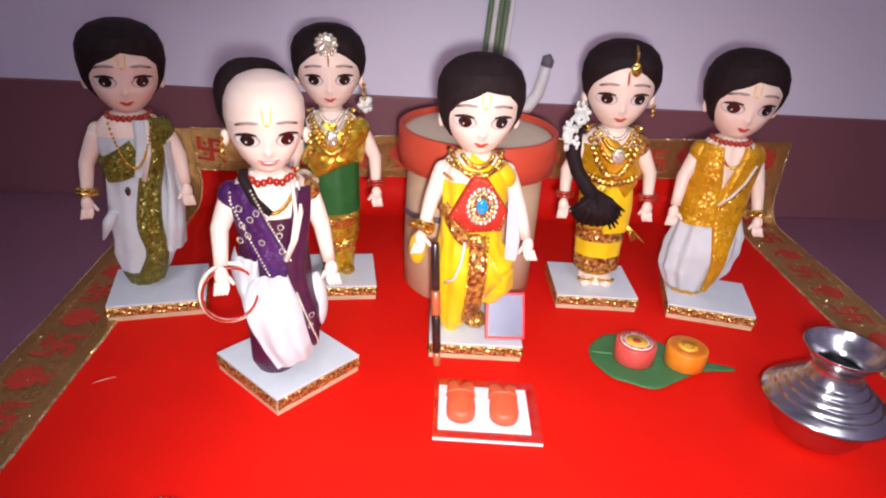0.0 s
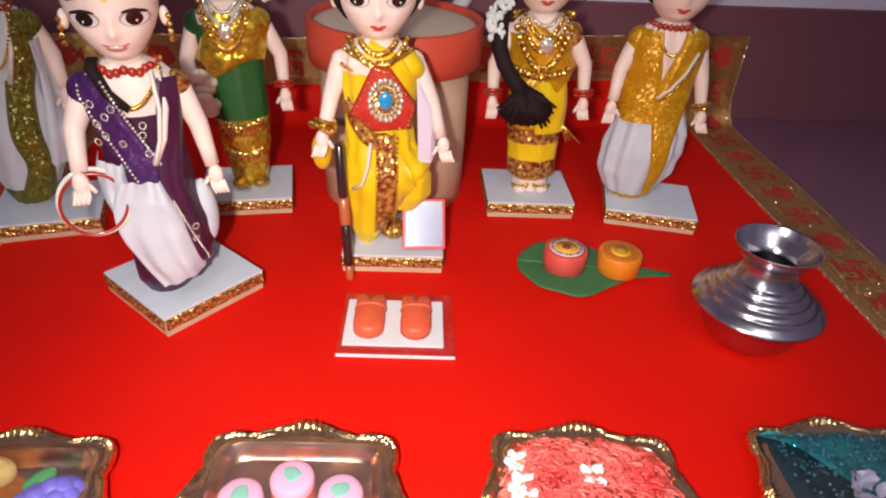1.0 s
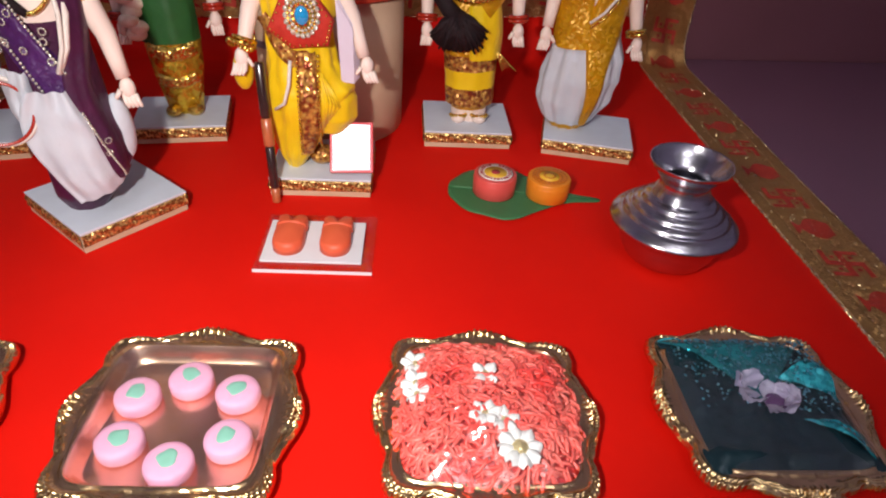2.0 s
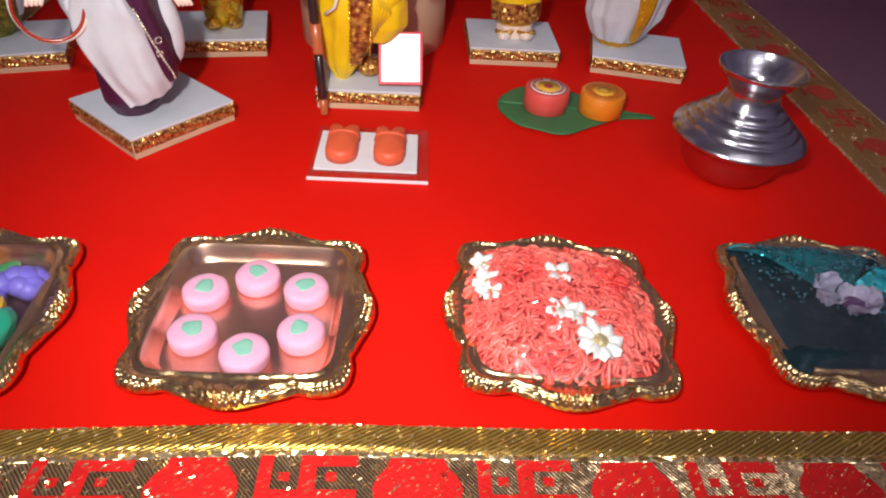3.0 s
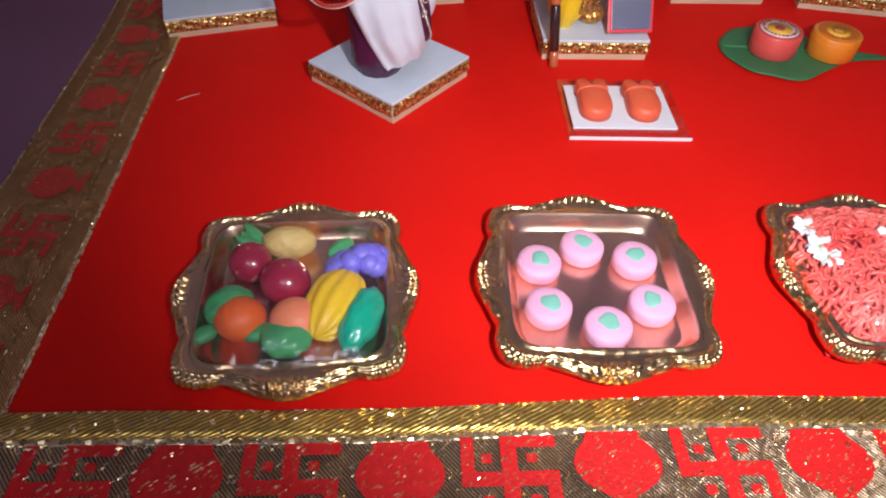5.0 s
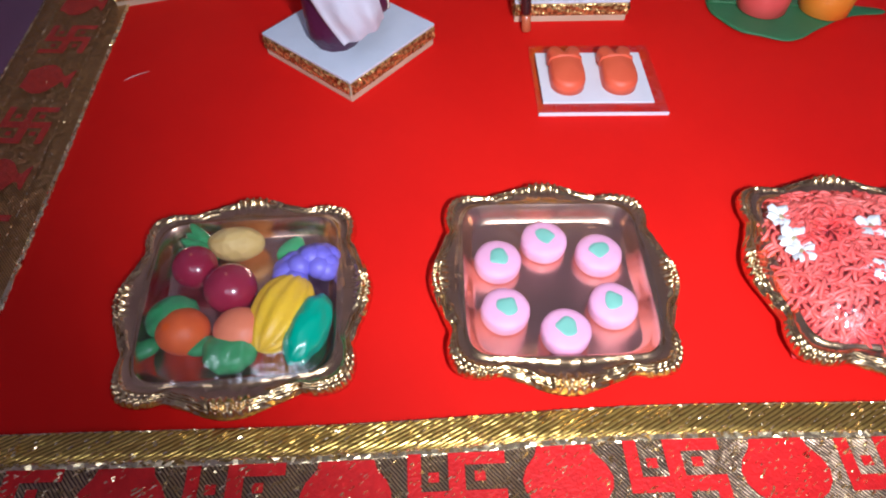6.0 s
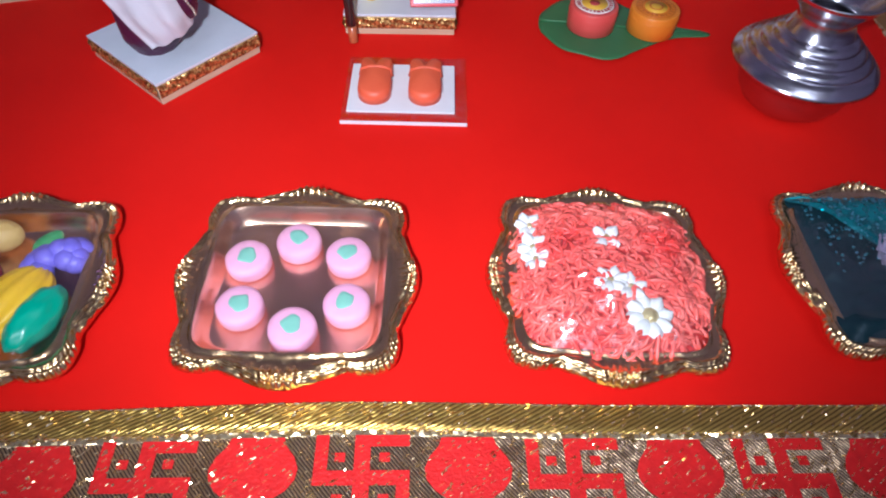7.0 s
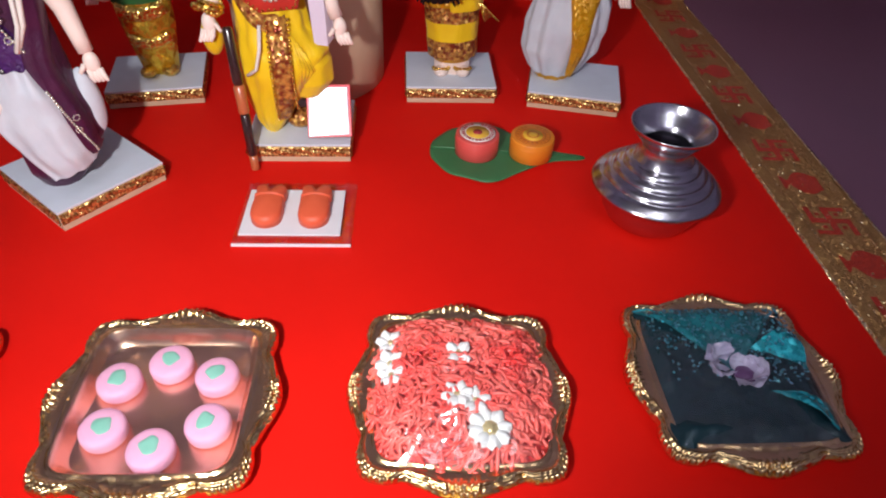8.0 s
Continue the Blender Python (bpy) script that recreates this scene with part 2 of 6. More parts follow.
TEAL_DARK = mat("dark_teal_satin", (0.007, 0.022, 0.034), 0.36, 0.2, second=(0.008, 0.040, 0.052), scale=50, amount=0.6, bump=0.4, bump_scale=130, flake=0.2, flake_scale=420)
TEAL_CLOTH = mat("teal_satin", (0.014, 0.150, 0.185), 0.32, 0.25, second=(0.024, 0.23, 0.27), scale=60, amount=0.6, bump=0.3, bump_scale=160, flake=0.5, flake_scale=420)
# brighter teal that holds the sheen of the corner folds in its colour
TEAL_SHINE = mat("teal_sheen", (0.05, 0.66, 0.76), 0.20, 0.35, second=(0.03, 0.42, 0.52), scale=220, amount=0.4, flake=1.1, flake_scale=420)
SEQUIN = mat("teal_sequin", (0.22, 0.66, 0.72), 0.20, 0.92)
ORGANZA = mat("lilac_organza", (0.78, 0.74, 0.94), 0.35, second=(0.54, 0.46, 0.72), scale=60, bump=0.4, bump_scale=160, coat=0.3)
for node in ORGANZA.node_tree.nodes:
    if node.type == "BSDF_PRINCIPLED":
        node.inputs["Alpha"].default_value = 0.62
PLUM_CENTRE = mat("plum_centre", (0.13, 0.06, 0.16), 0.4)
FRUIT_RED = mat("glazed_red", (0.36, 0.010, 0.050), 0.25, second=(0.34, 0.008, 0.035), scale=50, coat=0.5)
FRUIT_ORANGE = mat("orange_dough", (0.98, 0.17, 0.022), 0.5, second=(0.94, 0.13, 0.016), scale=70, bump=0.2, bump_scale=200)
FRUIT_PEACH = mat("peach_dough", (0.97, 0.27, 0.12), 0.5, second=(0.92, 0.26, 0.13), scale=70, bump=0.2, bump_scale=200)
FRUIT_YELLOW = mat("yellow_dough", (0.94, 0.60, 0.012), 0.45, second=(0.88, 0.51, 0.010), scale=70, bump=0.2, bump_scale=200)
FRUIT_SAND = mat("sand_dough", (0.78, 0.55, 0.20), 0.55, second=(0.70, 0.46, 0.14), scale=90, bump=0.5, bump_scale=260, kind="cell")
FRUIT_PURPLE = mat("violet_dough", (0.23, 0.19, 0.76), 0.45, second=(0.17, 0.14, 0.64), scale=70, bump=0.2, bump_scale=200)
FRUIT_GREEN = mat("green_dough", (0.085, 0.42, 0.15), 0.4, second=(0.060, 0.33, 0.11), scale=70, bump=0.15, bump_scale=200, coat=0.2)
FRUIT_TEAL = mat("teal_dough", (0.020, 0.42, 0.27), 0.33, second=(0.014, 0.33, 0.21), scale=70, coat=0.3)
LAMP_WHITE = mat("lamp_housing", (0.75, 0.75, 0.75), 0.5)


def glassy(name, tint, clear, rough, haze=0.0):
    """A clear plastic: mostly see-through, with a glossy film and a little haze."""
    m = bpy.data.materials.new(name)
    m.use_nodes = True
    nt = m.node_tree
    nt.nodes.remove(nt.nodes["Principled BSDF"])
    tr, gl, mx = nt.nodes.new("ShaderNodeBsdfTransparent"), nt.nodes.new("ShaderNodeBsdfGlossy"), nt.nodes.new("ShaderNodeMixShader")
    tr.inputs["Color"].default_value = (*tint, 1)
    gl.inputs["Roughness"].default_value = rough
    mx.inputs["Fac"].default_value = clear
    tc, n, bp = nt.nodes.new("ShaderNodeTexCoord"), nt.nodes.new("ShaderNodeTexNoise"), nt.nodes.new("ShaderNodeBump")
    n.inputs["Scale"].default_value = 75
    bp.inputs["Strength"].default_value, bp.inputs["Distance"].default_value = 0.5, 0.005
    nt.links.new(tc.outputs["Object"], n.inputs["Vector"])
    nt.links.new(n.outputs["Fac"], bp.inputs["Height"])
    nt.links.new(bp.outputs["Normal"], gl.inputs["Normal"])
    nt.links.new(tr.outputs["BSDF"], mx.inputs[1])
    df, veil = nt.nodes.new("ShaderNodeBsdfDiffuse"), nt.nodes.new("ShaderNodeMixShader")
    df.inputs["Color"].default_value = (0.9, 0.9, 0.92, 1)
    veil.inputs["Fac"].default_value = haze
    nt.links.new(gl.outputs["BSDF"], veil.inputs[1])
    nt.links.new(df.outputs["BSDF"], veil.inputs[2])
    nt.links.new(veil.outputs["Shader"], mx.inputs[2])
    nt.links.new(mx.outputs["Shader"], nt.nodes["Material Output"].inputs["Surface"])
    return m


FILM = glassy("clear_film", (0.98, 0.98, 0.98), 0.105, 0.14, 0.06)
ACRYLIC = glassy("clear_acrylic", (0.98, 0.96, 0.96), 0.10, 0.04)
MIRROR = mat("mirror_glass", (0.86, 0.88, 0.94), 0.13, 1.0)


# ---- mesh helpers ----
def mesh(name, verts, faces, mats, index=None, smooth=True):
    me = bpy.data.meshes.new(name)
    me.from_pydata([tuple(v) for v in verts], [], faces)
    for m in mats:
        me.materials.append(m)
    if index:
        me.polygons.foreach_set("material_index", index)
    if smooth:
        me.polygons.foreach_set("use_smooth", [True] * len(me.polygons))
    me.update()
    return me


def part(name, me, parent, label="", m=None):
    ob = new(name, me)
    ob.parent = parent
    if m is not None:
        ob.matrix_basis = m
    return tagged(ob, label) if label else ob


def thing(name, label, category, m, group="", kind="", data=None):
    ob = new(name, data)
    ob.matrix_basis = m
    return tagged(ob, label, category, group, kind)


def box_data(name, sx, sy, sz, material, bevel=0.0006, base=True):
    """A bevelled box; base: its underside lies at z = 0."""
    bm = bmesh.new()
    bmesh.ops.create_cube(bm, size=1, matrix=Matrix.Translation((0, 0, sz / 2 if base else 0)) @ Matrix.Diagonal((sx, sy, sz, 1)))
    if bevel:
        bmesh.ops.bevel(bm, geom=bm.edges[:], offset=bevel, segments=2, affect="EDGES", profile=0.6)
    me = bpy.data.meshes.new(name)
    bm.to_mesh(me)
    bm.free()
    me.materials.append(material)
    return me


def lathe_data(name, profile, material, n=48, wobble=0.0, caps=True):
    """A turned body from (radius, height) pairs."""
    verts, faces = [], []
    for r, z in profile:
        for k in range(n):
            a = 2 * math.pi * k / n
            rr = r * (1 + wobble * noise.noise(Vector((math.cos(a) * 2, math.sin(a) * 2, z * 90))))
            verts.append((rr * math.cos(a), rr * math.sin(a), z))
    for i in range(len(profile) - 1):
        for k in range(n):
            j = (k + 1) % n
            faces.append((i * n + k, i * n + j, (i + 1) * n + j, (i + 1) * n + k))
    if caps:
        faces.append(tuple(range(n - 1, -1, -1)))
        faces.append(tuple(range((len(profile) - 1) * n, len(profile) * n)))
    me = mesh(name, verts, faces, [material])
    return me


def blob_data(name, rx, ry, rz, material, lumps=0.0, freq=120.0, ribs=0, rib_depth=0.0, n=24, rows=14, seed=0.0):
    """A rounded clay body resting on z = 0, with lumps and ribs."""
    verts, faces = [(0, 0, 0)], []
    for i in range(1, rows):
        t = math.pi * i / rows
        for k in range(n):
            a = 2 * math.pi * k / n
            d = Vector((math.sin(t) * math.cos(a), math.sin(t) * math.sin(a), -math.cos(t)))
            s = 1 + lumps * noise.noise(d * (freq * rx) + Vector((seed, seed, seed))) - rib_depth * (0.5 + 0.5 * math.cos(ribs * a)) * math.sin(t)
            verts.append((rx * s * d.x, ry * s * d.y, rz * (1 + s * d.z)))
    verts.append((0, 0, 2 * rz))
    for k in range(n):
        faces.append((0, 1 + (k + 1) % n, 1 + k))
        faces.append((len(verts) - 1, 1 + (rows - 2) * n + k, 1 + (rows - 2) * n + (k + 1) % n))
    for i in range(rows - 2):
        for k in range(n):
            j = (k + 1) % n
            faces.append((1 + i * n + k, 1 + i * n + j, 1 + (i + 1) * n + j, 1 + (i + 1) * n + k))
    return mesh(name, verts, faces, [material])


def tube_lists(points, radii, n=10):
    """Vertices and faces of a round tube along points, closed at its ends."""
    pts = [Vector(p) for p in points]
    verts, faces, side = [], [], None
    for i, p in enumerate(pts):
        d = (pts[min(i + 1, len(pts) - 1)] - pts[max(i - 1, 0)]).normalized()
        if side is None:
            side = d.orthogonal().normalized()
        side = (side - d * side.dot(d)).normalized()
        up = d.cross(side)
        r = radii[i] if hasattr(radii, "__len__") else radii
        for k in range(n):
            a = 2 * math.pi * k / n
            verts.append(p + (side * math.cos(a) + up * math.sin(a)) * r)
    for i in range(len(pts) - 1):
        for k in range(n):
            j = (k + 1) % n
            faces.append((i * n + k, i * n + j, (i + 1) * n + j, (i + 1) * n + k))
    faces.append(tuple(range(n - 1, -1, -1)))
    faces.append(tuple(range((len(pts) - 1) * n, len(pts) * n)))
    return verts, faces


def tube_data(name, points, radii, material, n=10):
    v, f = tube_lists(points, radii, n)
    return mesh(name, v, f, [material])


def plate_data(name, outline, thick, material, crown=0.0, rings=1):
    """A flat plate from an outline (x, y), its top edge drawn in by rings towards a crowned middle."""
    n = len(outline)
    cx, cy = sum(p[0] for p in outline) / n, sum(p[1] for p in outline) / n
    verts = [(x, y, 0) for x, y in outline] + [(x, y, thick * 0.7) for x, y in outline]
    steps = [1 - 0.06, *[1 - (i + 1) / (rings + 1) for i in range(rings)]]
    for s in steps:
        verts += [(cx + (x - cx) * s, cy + (y - cy) * s, thick + crown * (1 - s * s)) for x, y in outline]
    verts.append((cx, cy, thick + crown))
    faces = [tuple(range(n - 1, -1, -1))]
    for i in range(1 + len(steps)):
        faces += [(i * n + k, i * n + (k + 1) % n, (i + 1) * n + (k + 1) % n, (i + 1) * n + k) for k in range(n)]
    last = (1 + len(steps)) * n
    faces += [(last + k, last + (k + 1) % n, len(verts) - 1) for k in range(n)]
    return mesh(name, verts, faces, [material])


def arc(cx, cy, r, a0, a1, n):
    return [(cx + r * math.cos(radians(a0 + (a1 - a0) * i / n)), cy + r * math.sin(radians(a0 + (a1 - a0) * i / n))) for i in range(n + 1)]


def lerp_table(table, z):
    """Linear reading of rows (z, a, b, ...)."""
    if z <= table[0][0]:
        return table[0][1:]
    for p, q in zip(table, table[1:]):
        if z <= q[0]:
            f = (z - p[0]) / (q[0] - p[0])
            return tuple(a + (b - a) * f for a, b in zip(p[1:], q[1:]))
    return table[-1][1:]


# ---- room ----
WALL_SLOPE, WALL_Y0 = 0.125, 0.7975
WALL_TURN = math.degrees(math.atan(WALL_SLOPE))


def wall_y(x):
    return WALL_Y0 + WALL_SLOPE * x


floor = new("floor", box_data("floor", 5.0, 5.0, 0.10, FLOOR, 0))
floor.matrix_basis = pose(0, -0.9, -0.10)
tagged(floor, "polished red oxide floor with faint scratches", "floor", kind="structure")
wall_frame = pose(0, WALL_Y0, 0, 0, 0, WALL_TURN)
dado = new("wall_dado", box_data("wall_dado", 4.8, 0.10, 0.136, DADO, 0.002))
dado.matrix_basis = wall_frame @ pose(0, 0.05, 0)
tagged(dado, "dark maroon painted skirting band along the wall", "skirting", kind="structure")
wall_back = new("wall_north", box_data("wall_north", 4.8, 0.10, 2.46, WALL, 0))
wall_back.matrix_basis = wall_frame @ pose(0, 0.054, 0.136)
tagged(wall_back, "lavender white painted plaster wall", "wall", kind="structure")
# unseen walls and ceiling, added to close the room and bounce its light
for name, sx, sy, x, y in (("wall_west", 0.1, 4.6, -2.0, -1.2), ("wall_east", 0.1, 4.6, 2.1, -1.2), ("wall_south", 4.4, 0.1, 0.05, -2.6)):
    w = new(name, box_data(name, sx, sy, 2.6, WALL, 0))
    w.matrix_basis = pose(x, y, 0)
    tagged(w, "plain lavender white painted wall, added out of view", "wall", kind="structure")
ceiling = new("ceiling", box_data("ceiling", 4.6, 4.6, 0.1, CEILING, 0))
ceiling.matrix_basis = pose(0, -0.9, 2.6)
tagged(ceiling, "plain white painted ceiling, added out of view", "ceiling", kind="structure")

# scratches and specks on the floor by the cloth
scratch_v, scratch_f = [], []
rng = random.Random(5)
for k in range(46):
    x, y = rng.uniform(0.42, 0.85), rng.uniform(0.25, 0.84)
    long = k < 6
    a, l, w = rng.uniform(0.7, 1.9), rng.uniform(0.03, 0.09) if long else rng.uniform(0.001, 0.003), 0.0005 if long else 0.0009
    dx, dy = math.cos(a), math.sin(a)
    i = len(scratch_v)
    for u, v in ((-l, -w), (l, -w * 0.3), (l, w * 0.3), (-l, w)):
        scratch_v.append((x + dx * u - dy * v, y + dy * u + dx * v, 0.0006))
    scratch_f.append((i, i + 1, i + 2, i + 3))
SCRATCH = mat("scratch", (0.30, 0.20, 0.24), 0.6)
tagged(new("floor_scratches", mesh("floor_scratches", scratch_v, scratch_f, [SCRATCH], smooth=False)),
       "pale scratches and specks on the polished floor", "scratches", kind="stuff")

# housings for the unseen fill lamps added behind the camera
for name, eye, sx, sz in (("fill_panel", FILL_MAIN, 1.26, 0.66), ("glint_lamp", FILL_SIDE, 0.18, 0.18)):
    m = look(eye, (0.08, 0.40, 0.0)) @ pose(0, 0, 0.012)
    lamp = thing(name, "white lamp housing added out of view, facing down", "lamp", m)
    part("housing", box_data("housing", sx, sz, 0.03, LAMP_WHITE, 0.003), lamp)
    d = m.translation - Vector(eye)
    v, f = tube_lists([m.inverted() @ (m.translation + d * 2), m.inverted() @ Vector((m.translation.x, m.translation.y, 2.6))], 0.008)
    part("rod", mesh("rod", v, f, [LAMP_WHITE]), lamp)


# bowl and rod made up to carry the added ceiling fill
fill_bowl = thing("fill_bowl", "white bowl added out of view, throwing fill light onto the ceiling", "lamp", pose(FILL_UP[0], FILL_UP[1], FILL_UP[2] - 0.10))
part("bowl", lathe_data("bowl", [(0.02, 0.0), (0.12, 0.015), (0.22, 0.05), (0.27, 0.095), (0.265, 0.097), (0.21, 0.056), (0.11, 0.022), (0.001, 0.012)], LAMP_WHITE, 40), fill_bowl)
part("rod", tube_data("rod", [(0.26, 0, 0.09), (0.262, 0, 0.65)], 0.008, LAMP_WHITE), fill_bowl)

# ---- the red cloth with its woven border ----
BEND = 0.035


def cloth_point(x, s, h=0.0):
    """A place on the cloth: x across, s along the floor and up the wall, h above the cloth."""
    s0 = wall_y(x) - 0.006 - BEND
    wave = 0.0006 * math.sin(x * 23 + 1.3) * math.sin(s * 17) + 0.0008 * noise.noise(Vector((x * 9, s * 9, 0)))
    if s <= s0:
        return Vector((x, s, 0.0022 + wave + h))
    a = (s - s0) / BEND
    if a < math.pi / 2:
        r = BEND - h
        return Vector((x, s0 + r * math.sin(a), 0.0022 + wave + BEND - r * math.cos(a)))
    return Vector((x, s0 + BEND - h, 0.0022 + wave + BEND + (s - s0 - BEND * math.pi / 2)))


def left_in(s):
    return -0.271 + (0.468 - s) * (0.077 if s < 0.468 else 0.12)


def right_in(s):
    return 0.349 + max(0.0, 0.80 - s) * 0.057


def front_in(x):
    return 0.1945 + 0.059 * x + 0.0028 * math.sin((x + 0.06) * 14) * math.exp(-((x - 0.0) / 0.12) ** 2)


SIDE_W, FRONT_W = 0.060, 0.062


def s_top(x):
    return wall_y(x) - 0.006 - BEND + BEND * math.pi / 2 + 0.054 + 0.03 * max(0.0, (x + 0.1))


def grid(name, fn, nu, nv, material, index_fn=None, mats=None):
    verts = [fn(i / nu, j / nv) for i in range(nu + 1) for j in range(nv + 1)]
    faces, idx = [], []
    for i in range(nu):
        for j in range(nv):
            faces.append((i * (nv + 1) + j, (i + 1) * (nv + 1) + j, (i + 1) * (nv + 1) + j + 1, i * (nv + 1) + j + 1))
            idx.append(index_fn((i + 0.5) / nu, (j + 0.5) / nv) if index_fn else 0)
    return mesh(name, verts, faces, mats or [material], idx)


cloth = thing("altar_cloth", "bright red satin cloth with woven gold border spread on the floor", "cloth", pose(0, 0, 0))


def sheet(u, v):
    x0, x1 = left_in(0.2) - SIDE_W, right_in(0.2) + SIDE_W
    x = x0 + (x1 - x0) * u
    s0 = front_in(x) - FRONT_W
    s = s0 + (s_top(x) - s0) * v
    for _ in range(2):
        lo, hi = left_in(s) - SIDE_W + 0.001, right_in(s) + SIDE_W - 0.001
        x = lo + (hi - lo) * u
        s = s0 + (s_top(x) - 0.002 - s0) * v
    return cloth_point(x, s)


part("fabric", grid("fabric", sheet, 90, 120, RED_CLOTH), cloth)


def solid_strip(name, edge, n, mats, bands, thick=0.0007, lift=0.0006):
    """A woven strip; edge(u, v) gives (x, s) along u and across v; bands: (v up to, material index, extra height)."""
    vs = [0.0]
    for b, _, _ in bands:
        vs += [vs[-1] + (b - vs[-1]) * f for f in (0.02, 0.35, 0.7, 0.98, 1.0)]
    verts, faces, idx = [], [], []
    for i in range(n + 1):
        for v in vs:
            mid = min(v, 0.9999)
            extra = next(e for b, _, e in bands if mid < b)
            x, s = edge(i / n, v)
            side = 0.0 if v in (0.0, 1.0) else 1.0
            verts.append(cloth_point(x, s, lift * 0.3 + side * (lift + thick + extra)))
    w = len(vs)
    for i in range(n):
        for j in range(w - 1):
            faces.append((i * w + j, (i + 1) * w + j, (i + 1) * w + j + 1, i * w + j + 1))
            m = (vs[j] + vs[j + 1]) / 2
            idx.append(next(k for b, k, _ in bands if m < b))
    return mesh(name, verts, faces, mats, idx)


RIB_MATS = [GOLD_BAND, RIBBON_GROUND, BORDER_STITCH, GOLD_SIDE]
X_L, X_R = left_in(0.2), right_in(0.2)


def front_edge(u, v):
    x = X_L - SIDE_W + (X_R - X_L + 2 * SIDE_W) * u
    return x, front_in(x) - FRONT_W * v


def left_edge(u, v):
    s0 = front_in(-0.29) - 0.004
    s = s0 + (s_top(-0.34) - s0) * u
    for _ in range(3):
        x = left_in(s) - SIDE_W * v
        s = s0 + (s_top(x) - 0.0015 - s0) * u
    return x, s


def right_edge(u, v):
    s0 = front_in(0.4) - 0.004
    s = s0 + (s_top(0.38) - s0) * u
    for _ in range(3):
        x = right_in(s) + SIDE_W * v
        s = s0 + (s_top(x) - 0.0015 - s0) * u
    return x, s


def back_edge(u, v):
    s_ref = 0.85
    x = left_in(s_ref) + 0.002 + (right_in(s_ref) - left_in(s_ref) - 0.004) * u
    return x, s_top(x) - 0.052 * (1 - v)


side_bands = [(0.03, 2, 0.0002), (0.20, 3, 0.0003), (0.80, 3, 0.0), (0.97, 3, 0.0003), (1.0, 2, 0.0002)]
front_bands = [(0.012, 2, 0.0003), (0.20, 0, 0.0010), (0.240, 2, 0.0004), (0.79, 1, 0.0), (0.81, 2, 0.0003), (0.985, 0, 0.0010), (1.0, 2, 0.0003)]
front_ribbon = part("front_border", solid_strip("front_border", front_edge, 160, RIB_MATS, front_bands), cloth, "gold and brown brocade ribbon with red woven figures")
left_ribbon = part("side_border", solid_strip("side_border", left_edge, 120, RIB_MATS, side_bands, lift=0.0004), cloth, "dull gold brocade ribbon with red woven figures")
right_ribbon = part("side_border", solid_strip("side_border", right_edge, 120, RIB_MATS, side_bands, lift=0.0004), cloth, "dull gold brocade ribbon with red woven figures")
back_ribbon = part("back_border", solid_strip("back_border", back_edge, 100, RIB_MATS, side_bands, lift=0.0004), cloth, "dull gold brocade ribbon with red woven figures")


def bars_lists(rects):
    """Rectangles (x0, y0, x1, y1) cut into small squares."""
    out = []
    for x0, y0, x1, y1 in rects:
        nx, ny = max(1, round((x1 - x0) / 0.17)), max(1, round((y1 - y0) / 0.17))
        for i in range(nx):
            for j in range(ny):
                out.append([(x0 + (x1 - x0) * a / nx, y0 + (y1 - y0) * b / ny) for a, b in ((i, j), (i + 1, j), (i + 1, j + 1), (i, j + 1))])
    return out


W = 0.17
CROSS = bars_lists([(-W, -1, W, 1), (-1, -W, -W, W), (W, -W, 1, W), (W, 0.72, 1, 1), (-1, -1, -W, -0.72), (0.72, -1, 1, -W), (-1, W, -0.72, 1)]
                   + [(sx * 0.47 - 0.11, sy * 0.47 - 0.11, sx * 0.47 + 0.11, sy * 0.47 + 0.11) for sx in (-1, 1) for sy in (-1, 1)])
# a pot with a wide bowl, a lip, a narrow neck and a flared foot, in rows (height, half width)
POT = [(-1.0, 0.60), (-0.85, 0.46), (-0.72, 0.20), (-0.58, 0.22), (-0.44, 0.44), (-0.24, 0.72), (0.0, 0.88), (0.25, 0.92), (0.52, 0.82), (0.78, 0.62), (0.98, 0.56)]
ROUND = []
for (y0, w0), (y1, w1) in zip(POT, POT[1:]):
    for k in range(6):
        f0, f1 = -1 + k / 3, -1 + (k + 1) / 3
        ROUND.append([(w0 * f0, y0), (w0 * f1, y0), (w1 * f1, y1), (w1 * f0, y1)])


def motif_data(name, shape, x, s, size_x, size_s, turn, base_lift, material, thick=0.0004):
    """A woven figure laid on the cloth, with its own small thickness."""
    ca, sa = math.cos(radians(turn)), math.sin(radians(turn))
    verts, faces = [], []
    for quad in shape:
        i, n = len(verts), len(quad)
        for h in (0.0, thick):
            for px, py in quad:
                u, v = px * size_x, py * size_s
                verts.append(cloth_point(x + u * ca - v * sa, s + u * sa + v * ca, base_lift + h))
        faces.append(tuple(i + n + k for k in range(n)))
    return mesh(name, verts, faces, [material], smooth=False)




